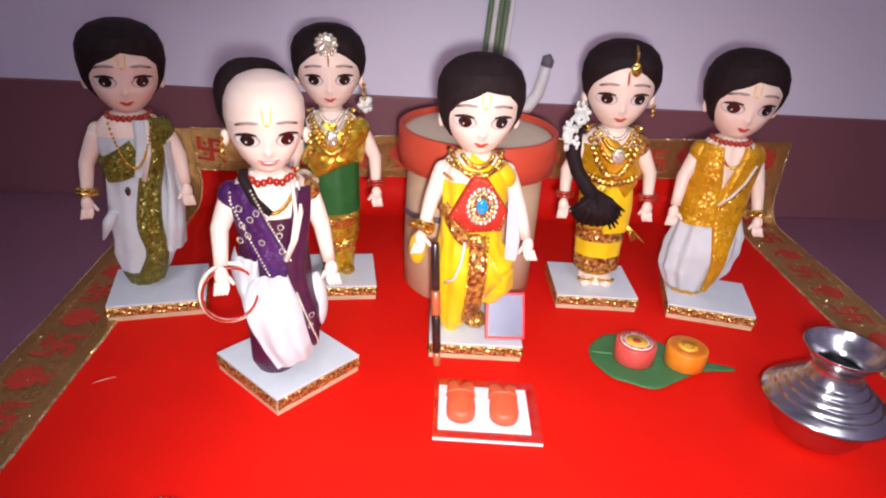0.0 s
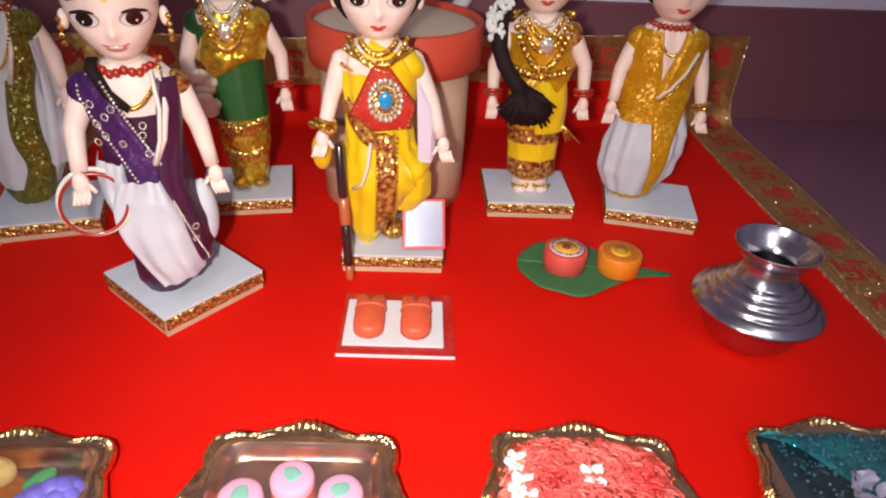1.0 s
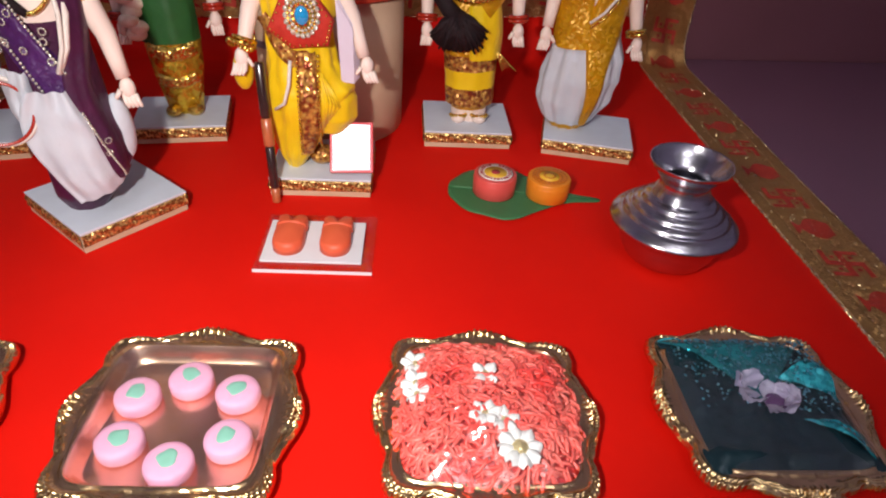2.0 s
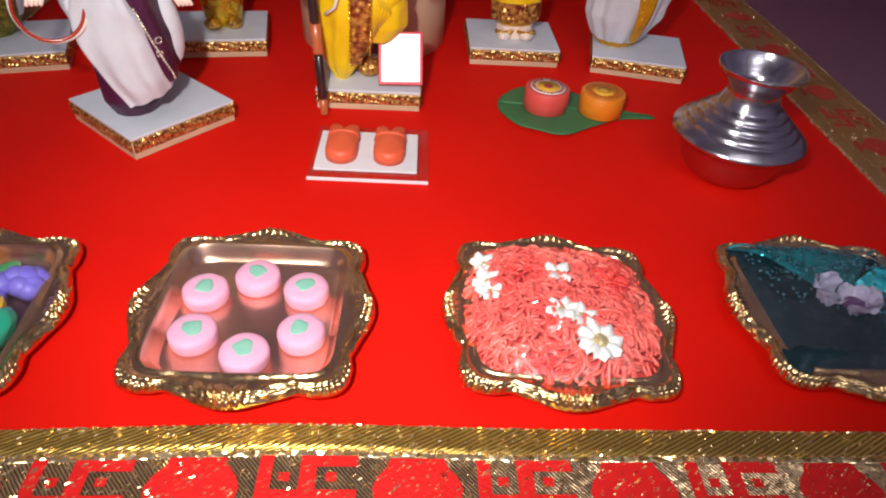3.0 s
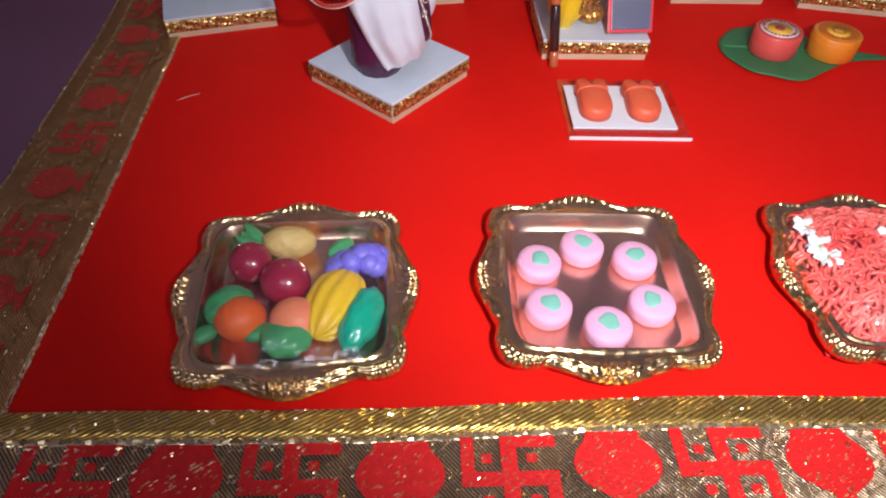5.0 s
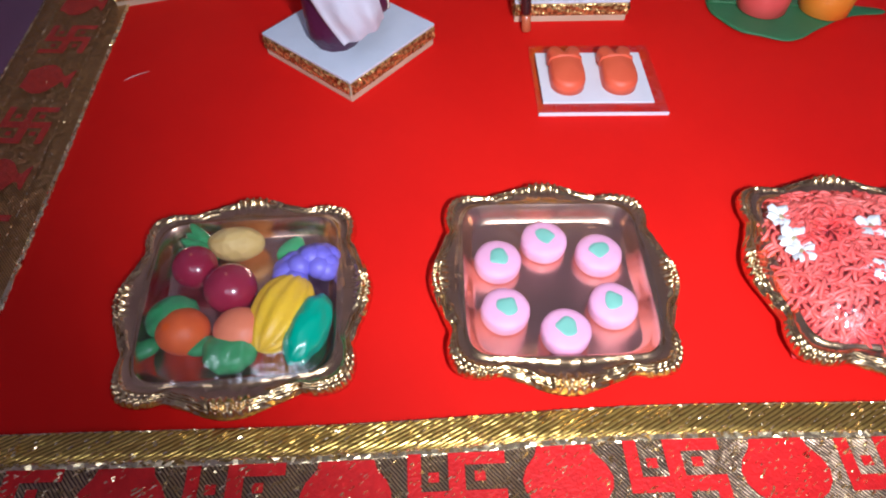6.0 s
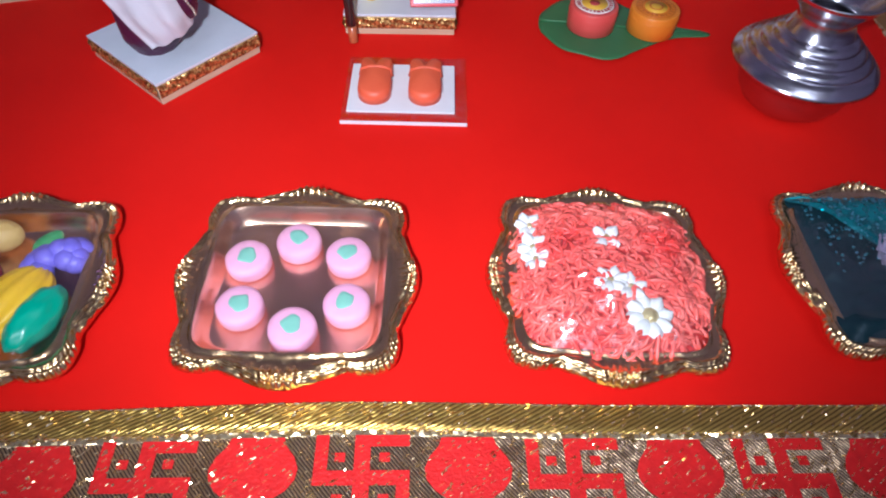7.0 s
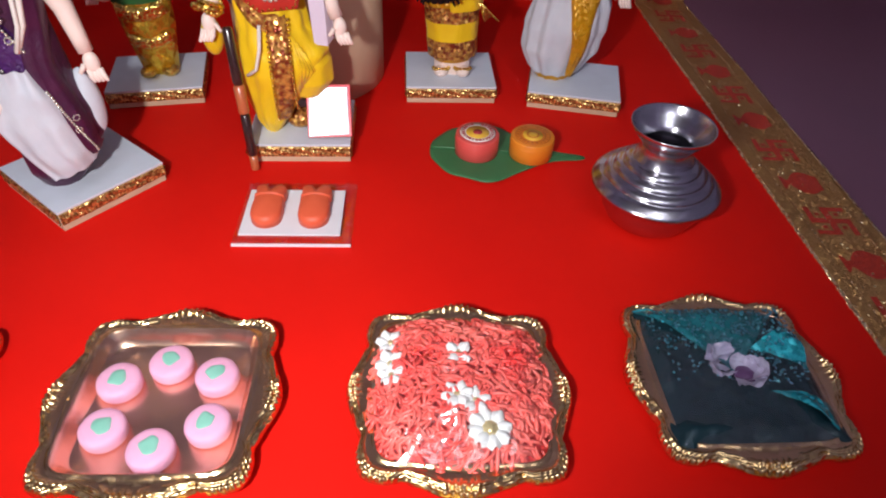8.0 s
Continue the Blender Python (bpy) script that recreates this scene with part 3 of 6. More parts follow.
def stitches_data(name, fn, lines, count, scatter, seed, lift, gap):
    """Raised metallic threads: dashes along the edge lines of a border, and loose ones added over its middle as
    sparkle.
    """
    r = random.Random(seed)
    verts, faces = [], []
    spots = [(min(0.999, (i + 0.35 * r.random()) / count), v, 0.45 + 0.5 * r.random()) for v in lines for i in range(count) if r.random() < 0.8]
    spots += [(r.random(), r.uniform(0.24, 0.76), 0.3 + 0.5 * r.random()) for _ in range(scatter)]
    spots += [(r.random(), r.choice((r.uniform(0.03, 0.18), r.uniform(0.83, 0.97))), 0.4 + 0.4 * r.random()) for _ in range(scatter // 3)]
    for u, v, s in spots:
        up = lift - (gap if 0.23 < v < 0.77 else 0.0) + (0.0003 if r.random() < 0.5 else -0.0001)
        x, y = fn(u, v)
        x2, y2 = fn(min(1.0, u + 0.002), v)
        a = math.atan2(y2 - y, x2 - x) + r.uniform(-0.12, 0.12)
        if v not in lines:
            a += 0.62
        l, w = 0.0017 * s, 0.00032
        ca, sa = math.cos(a), math.sin(a)
        i = len(verts)
        for du, dv, h in ((-l, -w, 0), (l, -w, 0), (l, w, 0), (-l, w, 0), (-l * 0.6, 0, 0.0006), (l * 0.6, 0, 0.0006)):
            verts.append(cloth_point(x + du * ca - dv * sa, y + du * sa + dv * ca, up + h))
        faces += [(i, i + 1, i + 5, i + 4), (i + 2, i + 3, i + 4, i + 5), (i + 1, i + 2, i + 5), (i + 3, i, i + 4)]
    return mesh(name, verts, faces, [BORDER_STITCH], smooth=False)


for owner, fn, lines, count, scatter, lift, gap in ((front_ribbon, front_edge, (0.012, 0.20, 0.80, 0.985), 230, 2600, 0.0026, 0.0008), (left_ribbon, left_edge, (0.02, 0.20, 0.80, 0.98), 170, 200, 0.0015, 0.0001),
                                               (right_ribbon, right_edge, (0.02, 0.20, 0.80, 0.98), 170, 200, 0.0015, 0.0001), (back_ribbon, back_edge, (0.02, 0.20, 0.80, 0.98), 180, 200, 0.0015, 0.0001)):
    tagged(part("metallic_thread", stitches_data("metallic_thread", fn, lines, count, scatter, count, lift, gap), owner, "gold edge stitches and loose dashes added as glints"), kind="stuff")

step = 0.0415
for i in range(-8, 10):
    x = -0.0065 + i * step
    if X_L - 0.02 < x < X_R + 0.03:
        slope = math.degrees(math.atan(0.059))
        shape = ROUND if i % 2 == 0 else CROSS
        part("motif", motif_data("motif", shape, x, front_in(x) - 0.0318, 0.0186, 0.0172, slope, 0.0016, MOTIF_RED), front_ribbon)
for ribbon, fn, turn in ((left_ribbon, left_edge, 90), (right_ribbon, right_edge, -90)):
    for i in range(16):
        u = (i + 0.6) / 16.1
        x, s = fn(u, 0.5)
        part("motif", motif_data("motif", CROSS if i % 2 == 0 else ROUND, x, s, 0.0150, 0.0145, turn, 0.0014, MOTIF_SIDE), ribbon)
for i in range(15):
    x, s = back_edge((i + 0.5) / 15, 0.5)
    part("motif", motif_data("motif", CROSS if i % 2 == 0 else ROUND, x, s, 0.0158, 0.0140, 0, 0.0014, MOTIF_SIDE), back_ribbon)


# ---- stands under the dolls ----
STAND_H = 0.0152


def lace_data(name, length, height):
    """A strip of gold lace: scalloped rows that stand proud."""
    n, m = max(24, int(length / 0.0009)), 9
    verts, faces = [], []
    for i in range(n + 1):
        x = -length / 2 + length * i / n
        for j in range(m + 1):
            v = j / m
            w = 0.0005 + 0.0007 * abs(math.sin(x * 620)) * math.sin(math.pi * v) + 0.0006 * (1 if j in (1, m - 1) else 0) * (0.5 + 0.5 * math.sin(x * 1900))
            w += 0.0005 * math.sin(math.pi * 3 * v + x * 310) * math.sin(math.pi * v)
            verts.append((x, -w if 0 < j < m else 0.0, v * height))
    for i in range(n):
        for j in range(m):
            faces.append((i * (m + 1) + j, (i + 1) * (m + 1) + j, (i + 1) * (m + 1) + j + 1, i * (m + 1) + j + 1))
    return mesh(name, verts, faces, [GOLD_LACE])


def doll_stand(x, y, turn, sx, sy):
    st = thing("doll_stand", "white topped wooden block with gold lace trim round its sides", "stand", pose(x, y, 0.0026, 0, 0, turn), "doll stands")
    part("block", box_data("block", sx - 0.001, sy - 0.001, STAND_H - 0.0018, CREAM_WOOD, 0.0005), st, "cream wooden block")
    part("top_board", box_data("top_board", sx, sy, 0.0016, WHITE_BOARD, 0.0003), st, "white laminate top", pose(0, 0, STAND_H - 0.0017))
    for turn_k, length, off in ((0, sx, sy), (90, sy, sx), (180, sx, sy), (270, sy, sx)):
        part("lace_trim", lace_data("lace_trim", length - 0.001, 0.0084), st, "gold lace strip", pose(0, 0, 0.0045, 0, 0, turn_k) @ pose(0, -off / 2 + 0.0003, 0))
    return st


STANDS = {"a": (-0.1170, 0.4370, -38.2, 0.0750, 0.0750), "b": (-0.1105, 0.5750, 12, 0.075, 0.064), "c": (0.0230, 0.5035, 3, 0.075, 0.066),
          "d": (0.1355, 0.5980, 3, 0.076, 0.066), "e": (0.2450, 0.5890, -9.5, 0.077, 0.066), "f": (-0.2540, 0.5225, 19, 0.078, 0.066)}
for key in "abcdef":
    doll_stand(*STANDS[key])


# ---- dolls: each one plain mesh ----
HEAD_H = 0.0722
FACE_Z = HEAD_H / 0.0660
HEAD = [(z * HEAD_H / 0.069, r) for z, r in [(0.000, 0.0055), (0.002, 0.0110), (0.006, 0.0158), (0.012, 0.0204), (0.020, 0.0246), (0.029, 0.0278), (0.040, 0.0298), (0.050, 0.0290),
                                             (0.058, 0.0254), (0.064, 0.0190), (0.0675, 0.0100), (0.069, 0.001)]]


def lift_torso(z):
    """Draws the upper body out towards the chin, so that the neck is short."""
    if z <= 0.06:
        return z
    if z < 0.142:
        return z + 0.0105 * (z - 0.06) / 0.082
    if z < 0.1545:
        return 0.1525 + (z - 0.142) * 0.16
    return z


def relief(x, z):
    """How far the moulded face stands out at x across and z up from the chin: nose, cheeks, lips, brows and sockets."""
    g = abs(x)
    nose = 0.0032 * math.exp(-(x / 0.0026) ** 2) * (math.exp(-((z - 0.0180) / 0.0035) ** 2) + 0.45 * math.exp(-((z - 0.0250) / 0.0050) ** 2))
    socket = -0.0015 * math.exp(-((g - 0.0125) / 0.0065) ** 2 - ((z - 0.0272) / 0.0055) ** 2)
    cheek = 0.0013 * math.exp(-((g - 0.0125) / 0.0070) ** 2 - ((z - 0.0150) / 0.0060) ** 2)
    lips = 0.0011 * math.exp(-(x / 0.0050) ** 2 - ((z - 0.0118) / 0.0030) ** 2)
    chin = 0.0014 * math.exp(-(x / 0.0060) ** 2 - ((z - 0.0045) / 0.0032) ** 2)
    brow = 0.0008 * math.exp(-((g - 0.0120) / 0.0080) ** 2 - ((z - 0.0385) / 0.0040) ** 2)
    return nose + socket + cheek + lips + chin + brow


class DollMesh:
    """Collects the shapes of one doll; it faces -y and stands on z = 0."""

    def __init__(self):
        self.v, self.f, self.i, self.mats = [], [], [], []
        self.body, self.chin, self.raw = None, Vector((0, -0.002, 0.1508)), False
        self.size = 1.0

    def slot(self, m):
        if m not in self.mats:
            self.mats.append(m)
        return self.mats.index(m)

    def add(self, verts, faces, m):
        o, k = len(self.v), None
        self.v += [self.chin + (Vector(p) - self.chin) * self.size if self.raw else Vector((p[0], p[1], lift_torso(p[2]))) for p in verts]
        for n, face in enumerate(faces):
            self.f.append(tuple(o + q for q in face))
            self.i.append(self.slot(m[n] if isinstance(m, list) else m))

    def grid(self, fn, nu, nv, m, wrap=False):
        verts = [fn(i / nu, j / nv) for i in range(nu + (0 if wrap else 1)) for j in range(nv + 1)]
        w, faces, mats = nv + 1, [], []
        for i in range(nu):
            i2 = (i + 1) % nu if wrap else i + 1
            for j in range(nv):
                faces.append((i * w + j, i2 * w + j, i2 * w + j + 1, i * w + j + 1))
                mats.append(m((i + 0.5) / nu, (j + 0.5) / nv) if callable(m) else m)
        self.add(verts, faces, mats)

    def ball(self, c, r, m, n=12, rows=8, turn=None):
        c = Vector(c)
        rx, ry, rz = r if hasattr(r, "__len__") else (r, r, r)

        def fn(u, v):
            a, t = 2 * math.pi * u, math.pi * (0.001 + 0.998 * v)
            p = Vector((rx * math.sin(t) * math.cos(a), ry * math.sin(t) * math.sin(a), -rz * math.cos(t)))
            return c + (turn @ p if turn else p)
        self.grid(fn, n, rows, m, True)

    def tube(self, pts, radii, m, n=10):
        v, f = tube_lists(pts, radii, n)
        self.add(v, f, m)

    def loft(self, table, m, nz=40, na=48, pleats=0, depth=0.0, twist=0.0, keep=True, seed=0.0, creases=0.0):
        """The clothed body from rows (z, cx, cy, rx, ry)."""
        if keep:
            self.body = table
        z0, z1 = table[0][0], table[-1][0]

        def fn(u, v):
            z = z0 + (z1 - z0) * v
            cx, cy, rx, ry = lerp_table(table, z)
            a = 2 * math.pi * u
            k = 1 + depth * math.sin(pleats * a + twist * z * 100) if pleats else 1
            k += creases * noise.noise(Vector((math.cos(a) * 2.2 + seed, math.sin(a) * 2.2, z * 70)))
            return Vector((cx + rx * k * math.sin(a), cy - ry * k * math.cos(a), z))
        self.grid(fn, na, nz, (lambda u, v: m(u, z0 + (z1 - z0) * v)) if callable(m) else m, True)

    def front(self, x, z, off=0.0):
        """The place on the body's front at (x, z)."""
        cx, cy, rx, ry = lerp_table(self.body, z)
        t = max(-1.0, min(1.0, (x - cx) / (rx + off)))
        return Vector((x, cy - (ry + off) * math.sqrt(max(0.0, 1 - t * t)), z))

    def band(self, path, widths, m, off=0.0016, n=24, nw=6, fold=0.0):
        """A sash over the body's front along (x, z) points."""
        wide = widths if hasattr(widths, "__len__") else [widths] * len(path)
        pts = [Vector((p[0], p[1], w)) for p, w in zip(path, wide)]
        pts = [2 * pts[0] - pts[1]] + pts + [2 * pts[-1] - pts[-2]]

        def at(u):
            f = u * (len(pts) - 3)
            i = min(int(f), len(pts) - 4)
            g = f - i
            a, b, c, e = pts[i:i + 4]
            p = 0.5 * (2 * b + (c - a) * g + (2 * a - 5 * b + 4 * c - e) * g * g + (3 * b - a - 3 * c + e) * g ** 3)
            q = 0.5 * ((c - a) + 2 * (2 * a - 5 * b + 4 * c - e) * g + 3 * (3 * b - a - 3 * c + e) * g * g)
            return p.xy, q.xy.normalized(), p.z

        def fn(u, v):
            p, d, w = at(u)
            q = p + Vector((-d.y, d.x)) * w * (v - 0.5)
            side = 0.0 if v in (0.0, 1.0) else 1.0
            return self.front(q.x, q.y, off * (0.2 + 0.8 * side) + fold * (0.55 * math.sin(v * 16 + u * 3) + 1.3 * noise.noise(Vector((v * 4 + path[0][0] * 300, u * 4, off * 900)))) * side)
        self.grid(fn, n, nw, m)

    def face(self, cx, cz, w, h, m, off=0.0004, n=20, tilt=0.0, power=2.0):
        """A painted oval on the face; cx, cz from the chin's middle."""
        self.raw, cz = True, cz * FACE_Z
        ca, sa = math.cos(radians(tilt)), math.sin(radians(tilt))

        def pt(x, z, o):
            r = lerp_table(HEAD, max(0.001, z))[0]
            t = max(-1.0, min(1.0, x / r))
            return self.chin + Vector((x, -(r * 0.96) * math.sqrt(1 - t * t) - o - relief(x, z / FACE_Z), z))
        verts, faces = [pt(cx, cz, off)], []
        for ring in (0.5, 1.0):
            for k in range(n):
                a = 2 * math.pi * k / n
                ux, uz = ring * w / 2 * math.copysign(abs(math.cos(a)) ** (2 / power), math.cos(a)), ring * h / 2 * math.copysign(abs(math.sin(a)) ** (2 / power), math.sin(a))
                verts.append(pt(cx + ux * ca - uz * sa, cz + ux * sa + uz * ca, off if ring < 1 else off * 0.5))
        for k in range(n):
            j = (k + 1) % n
            faces += [(0, 1 + k, 1 + j), (1 + k, 1 + n + k, 1 + n + j, 1 + j)]
        self.add(verts, faces, m)
        self.raw = False

    def head(self, hairline, hair=HAIR, bulk=1.075, wide=1.0, back=0.003, rise=0.0, smile=False):
        c, q, self.raw = self.chin, HEAD_H / 0.069, True

        def skull(u, v):
            z = HEAD_H * v
            r = lerp_table(HEAD, z)[0]
            a = 2 * math.pi * u
            x = r * wide * math.sin(a) * (1 - 0.13 * max(0.0, 1 - z / (HEAD_H * 0.36)) ** 1.3)
            return c + Vector((x, -r * 0.96 * math.cos(a) - (relief(x, z / FACE_Z) if math.cos(a) > 0 else 0.0), z))
        self.grid(skull, 112, 72, SKIN, True)

        def hair_fn(u, v):
            a = 2 * math.pi * u
            f = math.degrees(a if a < math.pi else a - 2 * math.pi)
            line, crown = hairline(f) * q, 0.0705 * q
            inside = v < 0.11 or line >= crown
            z = min(0.05, max(0.012, line - 0.004)) if inside else line + (crown - line) * (v - 0.11) / 0.89
            r = lerp_table(HEAD, max(0.004, min(HEAD_H * 0.993, z if inside else z * 0.955 + 0.001)))[0]
            rim = min(1.0, max(0.0, (z - line) / 0.010))
            k = 0.90 if inside else (1.025 + (bulk - 1.025) * rim + 0.03 * rim * min(1.0, abs(f) / 60) + 0.03 * rim * noise.noise(Vector((math.sin(a) * 3, math.cos(a) * 3, z * 40))))
            if v > 0.999:
                k *= 0.02
            return c + Vector((r * k * math.sin(a), -r * 0.96 * k * math.cos(a) + (back * 0.5 * (1 - math.cos(a)) if not inside else 0.0), z + (rise if not inside else 0.0)))
        self.grid(hair_fn, 120, 64, hair, True)
        # ears, nose
        for s in (-1, 1):
            self.ball(c + Vector((s * 0.0280, 0.002, 0.025)), (0.003, 0.004, 0.006), SKIN, 10, 8)
        # painted features
        for s in (-1, 1):
            self.face(s * 0.0134, 0.0272, 0.0170, 0.0106, EYE_SHADE, 0.0002, tilt=s * 5)
            self.face(s * 0.0134, 0.0266, 0.0148, 0.0080, EYE_WHITE, 0.0004, tilt=s * 5)
            self.face(s * 0.0132, 0.0269, 0.0094, 0.0084, EYE_DARK, 0.0008, tilt=s * 5)
            # small white dot: the eye's highlight, put into the paint
            self.face(s * 0.0142, 0.0256, 0.0015, 0.0018, EYE_WHITE, 0.0012)
            self.face(s * 0.0112, 0.0311, 0.0088, 0.0021, EYE_DARK, 0.0010, tilt=s * 9)
            self.face(s * 0.0170, 0.0306, 0.0082, 0.0021, EYE_DARK, 0.0010, tilt=s * -12)
            self.face(s * 0.0102, 0.0386, 0.0096, 0.0023, BROW_SOFT, 0.0004, tilt=s * 2)
            self.face(s * 0.0160, 0.0380, 0.0090, 0.0022, BROW_SOFT, 0.0005, tilt=s * -14)
            self.face(s * 0.0184, 0.0372, 0.0050, 0.0014, BROW, 0.0006, tilt=s * -24)
            self.face(s * 0.0026, 0.0113, 0.0054, 0.0022, LIP, 0.0006, tilt=s * 14)
        if smile:
            for s in (-1, 1):
                self.face(s * 0.0046, 0.0122, 0.0066, 0.0018, LIP_SOFT, 0.0005, tilt=s * 22)
            self.face(0, 0.0108, 0.0112, 0.0050, LIP_SOFT, 0.0007)
            self.face(0, 0.0114, 0.0084, 0.0026, EYE_WHITE, 0.0011)
        else:
            self.face(0, 0.0098, 0.0064, 0.0027, LIP, 0.0007)
        self.raw = False
        self.tube([c + Vector((0, 0.002, 0.006)), c + Vector((0, 0.002, -0.012))], [0.0085, 0.0105], SKIN, 16)

    def u_mark(self, m=MARK_GOLD):
        self.face(-0.0026, 0.0430, 0.0015, 0.0110, m, 0.0006, tilt=4)
        self.face(0.0026, 0.0430, 0.0015, 0.0110, m, 0.0006, tilt=-4)
        self.face(0, 0.0372, 0.0034, 0.0026, m, 0.0006)

    def arm(self, side, hand, elbow_out=0.006, bangle=None, shoulder=(0.0240, 0.0, 0.127)):
        s0 = Vector((side * shoulder[0], shoulder[1], shoulder[2]))
        h = Vector(hand)
        mid = (s0 + h) / 2 + Vector((side * elbow_out, 0.002, 0))
        pts = [s0 + (mid - s0) * t for t in (0, 0.25, 0.5, 0.75)] + [mid + (h - mid) * t for t in (0, 0.3, 0.6, 1.0)]
        self.ball(s0 + Vector((0, 0, 0.0005)), (0.0067, 0.0066, 0.0064), SKIN, 14, 10)
        self.tube(pts, [0.0066, 0.0068, 0.0066, 0.0062, 0.0058, 0.0054, 0.0049, 0.0044], SKIN, 14)
        d = (h - mid).normalized()
        p = h + d * 0.006
        self.ball(p, (0.0047, 0.0040, 0.0064), SKIN, 12, 8)
        for k in range(4):
            o = Vector((side * 0.0021 * (k - 1.5), -0.001, 0))
            self.tube([p + o + d * 0.003, p + o * 1.1 + d * 0.007, p + o * 1.1 + d * 0.0100 + Vector((side * 0.001, -0.001, 0))], [0.0016, 0.0015, 0.0010], SKIN, 8)
        self.tube([p + Vector((-side * 0.004, -0.002, 0)), p + Vector((-side * 0.0075, -0.004, -0.004))], [0.0017, 0.0011], SKIN, 8)
        if bangle:
            for k, o in enumerate((0.0, 0.0028)):
                q = h - d * (0.002 + o)
                ring = [q + (d.orthogonal().normalized() * math.cos(a) + d.cross(d.orthogonal().normalized()) * math.sin(a)) * 0.0072 for a in [2 * math.pi * i / 18 for i in range(19)]]
                self.tube(ring, 0.0015, bangle, 6)

    def beads(self, pts, r, m, spread=None):
        for p in pts:
            self.ball(p, r, m, 8, 6)

    def necklace(self, z, drop, width, r, m, count=22, off=0.002):
        for k in range(count):
            t = -1 + 2 * k / (count - 1)
            x, zz = width * t, z - drop * (1 - t * t)
            p = self.front(x, zz, off)
            self.ball(p, r, m, 8, 6)

    def finish(self, label, m, turn=0, scale=1.0):
        me = mesh("doll", self.v, self.f, self.mats, self.i)
        ob = thing("doll", label, "doll", m, "dressed dolls on stands", data=me)
        return ob


DOLL_AT = {"a": (-0.118, 0.424), "b": (-0.108, 0.580), "c": (0.013, 0.496), "d": (0.138, 0.599), "e": (0.232, 0.596), "f": (-0.266, 0.530)}


def doll_place(key, turn, lean=0.0):
    return pose(*DOLL_AT[key], 0.0026 + STAND_H - 0.0002, 0, lean, 0) @ pose(0, 0, 0, 0, 0, turn)


def short_hair(f):
    g = abs(f)
    line = lerp_table([(0, 0.0505), (35, 0.0470), (55, 0.039), (66, 0.026), (80, 0.016), (95, 0.013), (180, 0.012)], g)[0]
    return line - 0.0065 * max(0.0, math.sin(radians(-f * 1.8)) if -100 < f < 0 else 0.0)


def swept_hair(f):
    g = abs(f)
    return lerp_table([(0, 0.0545), (12, 0.0525), (30, 0.0475), (55, 0.038), (72, 0.029), (90, 0.020), (110, 0.012), (180, 0.010)], g)[0]


def shaved_hair(f):
    return lerp_table([(0, 0.09), (128, 0.09), (136, 0.050), (142, 0.020), (180, 0.014)], abs(f))[0]


TORSO = [(0.085, 0, 0, 0.023, 0.017), (0.100, 0, 0, 0.022, 0.016), (0.118, 0, 0, 0.025, 0.017), (0.130, 0, 0, 0.026, 0.016), (0.138, 0, 0, 0.018, 0.013), (0.142, 0, 0, 0.009, 0.009)]

# doll in yellow with a red medallion and a cane
d = DollMesh()
YEL = [(0.000, -0.010, 0, 0.006, 0.008), (0.010, -0.009, 0, 0.012, 0.013), (0.028, -0.005, 0, 0.0195, 0.018), (0.045, 0.001, 0, 0.0270, 0.022), (0.062, 0.005, 0, 0.0310, 0.024),
       (0.078, 0.001, 0, 0.025, 0.019), (0.090, 0, 0, 0.023, 0.017)] + TORSO[1:]


def yel_mat(u, z):
    if z > 0.124:
        return SKIN
    return YELLOW


d.loft(YEL, yel_mat, 60, 72, pleats=13, depth=0.030, twist=0.4, creases=0.10)
d.ball((0.010, 0.002, 0.006), (0.010, 0.010, 0.007), MAROON_GOLD)
d.loft([(0.026, 0.016, -0.002, 0.003, 0.003), (0.029, 0.018, -0.002, 0.0105, 0.0100), (0.040, 0.0205, -0.002, 0.0165, 0.0150), (0.055, 0.0205, -0.001, 0.0170, 0.0160), (0.070, 0.015, 0, 0.0150, 0.0150), (0.084, 0.008, 0, 0.0130, 0.0130)],
       YELLOW, 36, 48, pleats=8, depth=0.035, twist=0.6, creases=0.10, seed=2, keep=False)
d.size = 0.95
d.head(short_hair)
d.u_mark()
d.band([(0.004, 0.088), (0.005, 0.060), (0.004, 0.036), (0.001, 0.014)], [0.013, 0.014, 0.013, 0.009], MAROON_GOLD, 0.0030, 30, 8)
for sx in (-0.0068, 0.0068):
    for k in range(26):
        z = 0.016 + 0.070 * k / 25
        d.ball(d.front(0.003 + sx + 0.002 * (z / 0.08), z, 0.0034), 0.0011, JEWEL_GOLD, 6, 5)
d.band([(0.020, 0.104), (0.014, 0.122), (-0.008, 0.137)], [0.018, 0.019, 0.012], YELLOW, 0.0030, 20, 8, 0.0003)
d.ball((0.019, -0.002, 0.127), (0.013, 0.012, 0.0085), YELLOW, 20, 12, Matrix.Rotation(0.5, 3, 'Y'))
d.band([(-0.024, 0.106), (-0.008, 0.086), (0.006, 0.084)], 0.010, MAROON_GOLD, 0.0032, 20, 6)
for k in range(5):
    d.tube([d.front(0.012 + 0.002 * k, 0.078 - 0.003 * k, 0.0005), d.front(0.017 + 0.0022 * k, 0.058 - 0.002 * k, 0.0012), d.front(0.014 + 0.0020 * k, 0.036 + 0.003 * k, 0.0006)], [0.0008, 0.0016, 0.0006], YELLOW, 8)
# medallion pad
pad = [(-0.019, 0.098), (-0.003, 0.127), (0.008, 0.124), (0.024, 0.103), (0.020, 0.089), (-0.004, 0.087)]
n_pad = 48


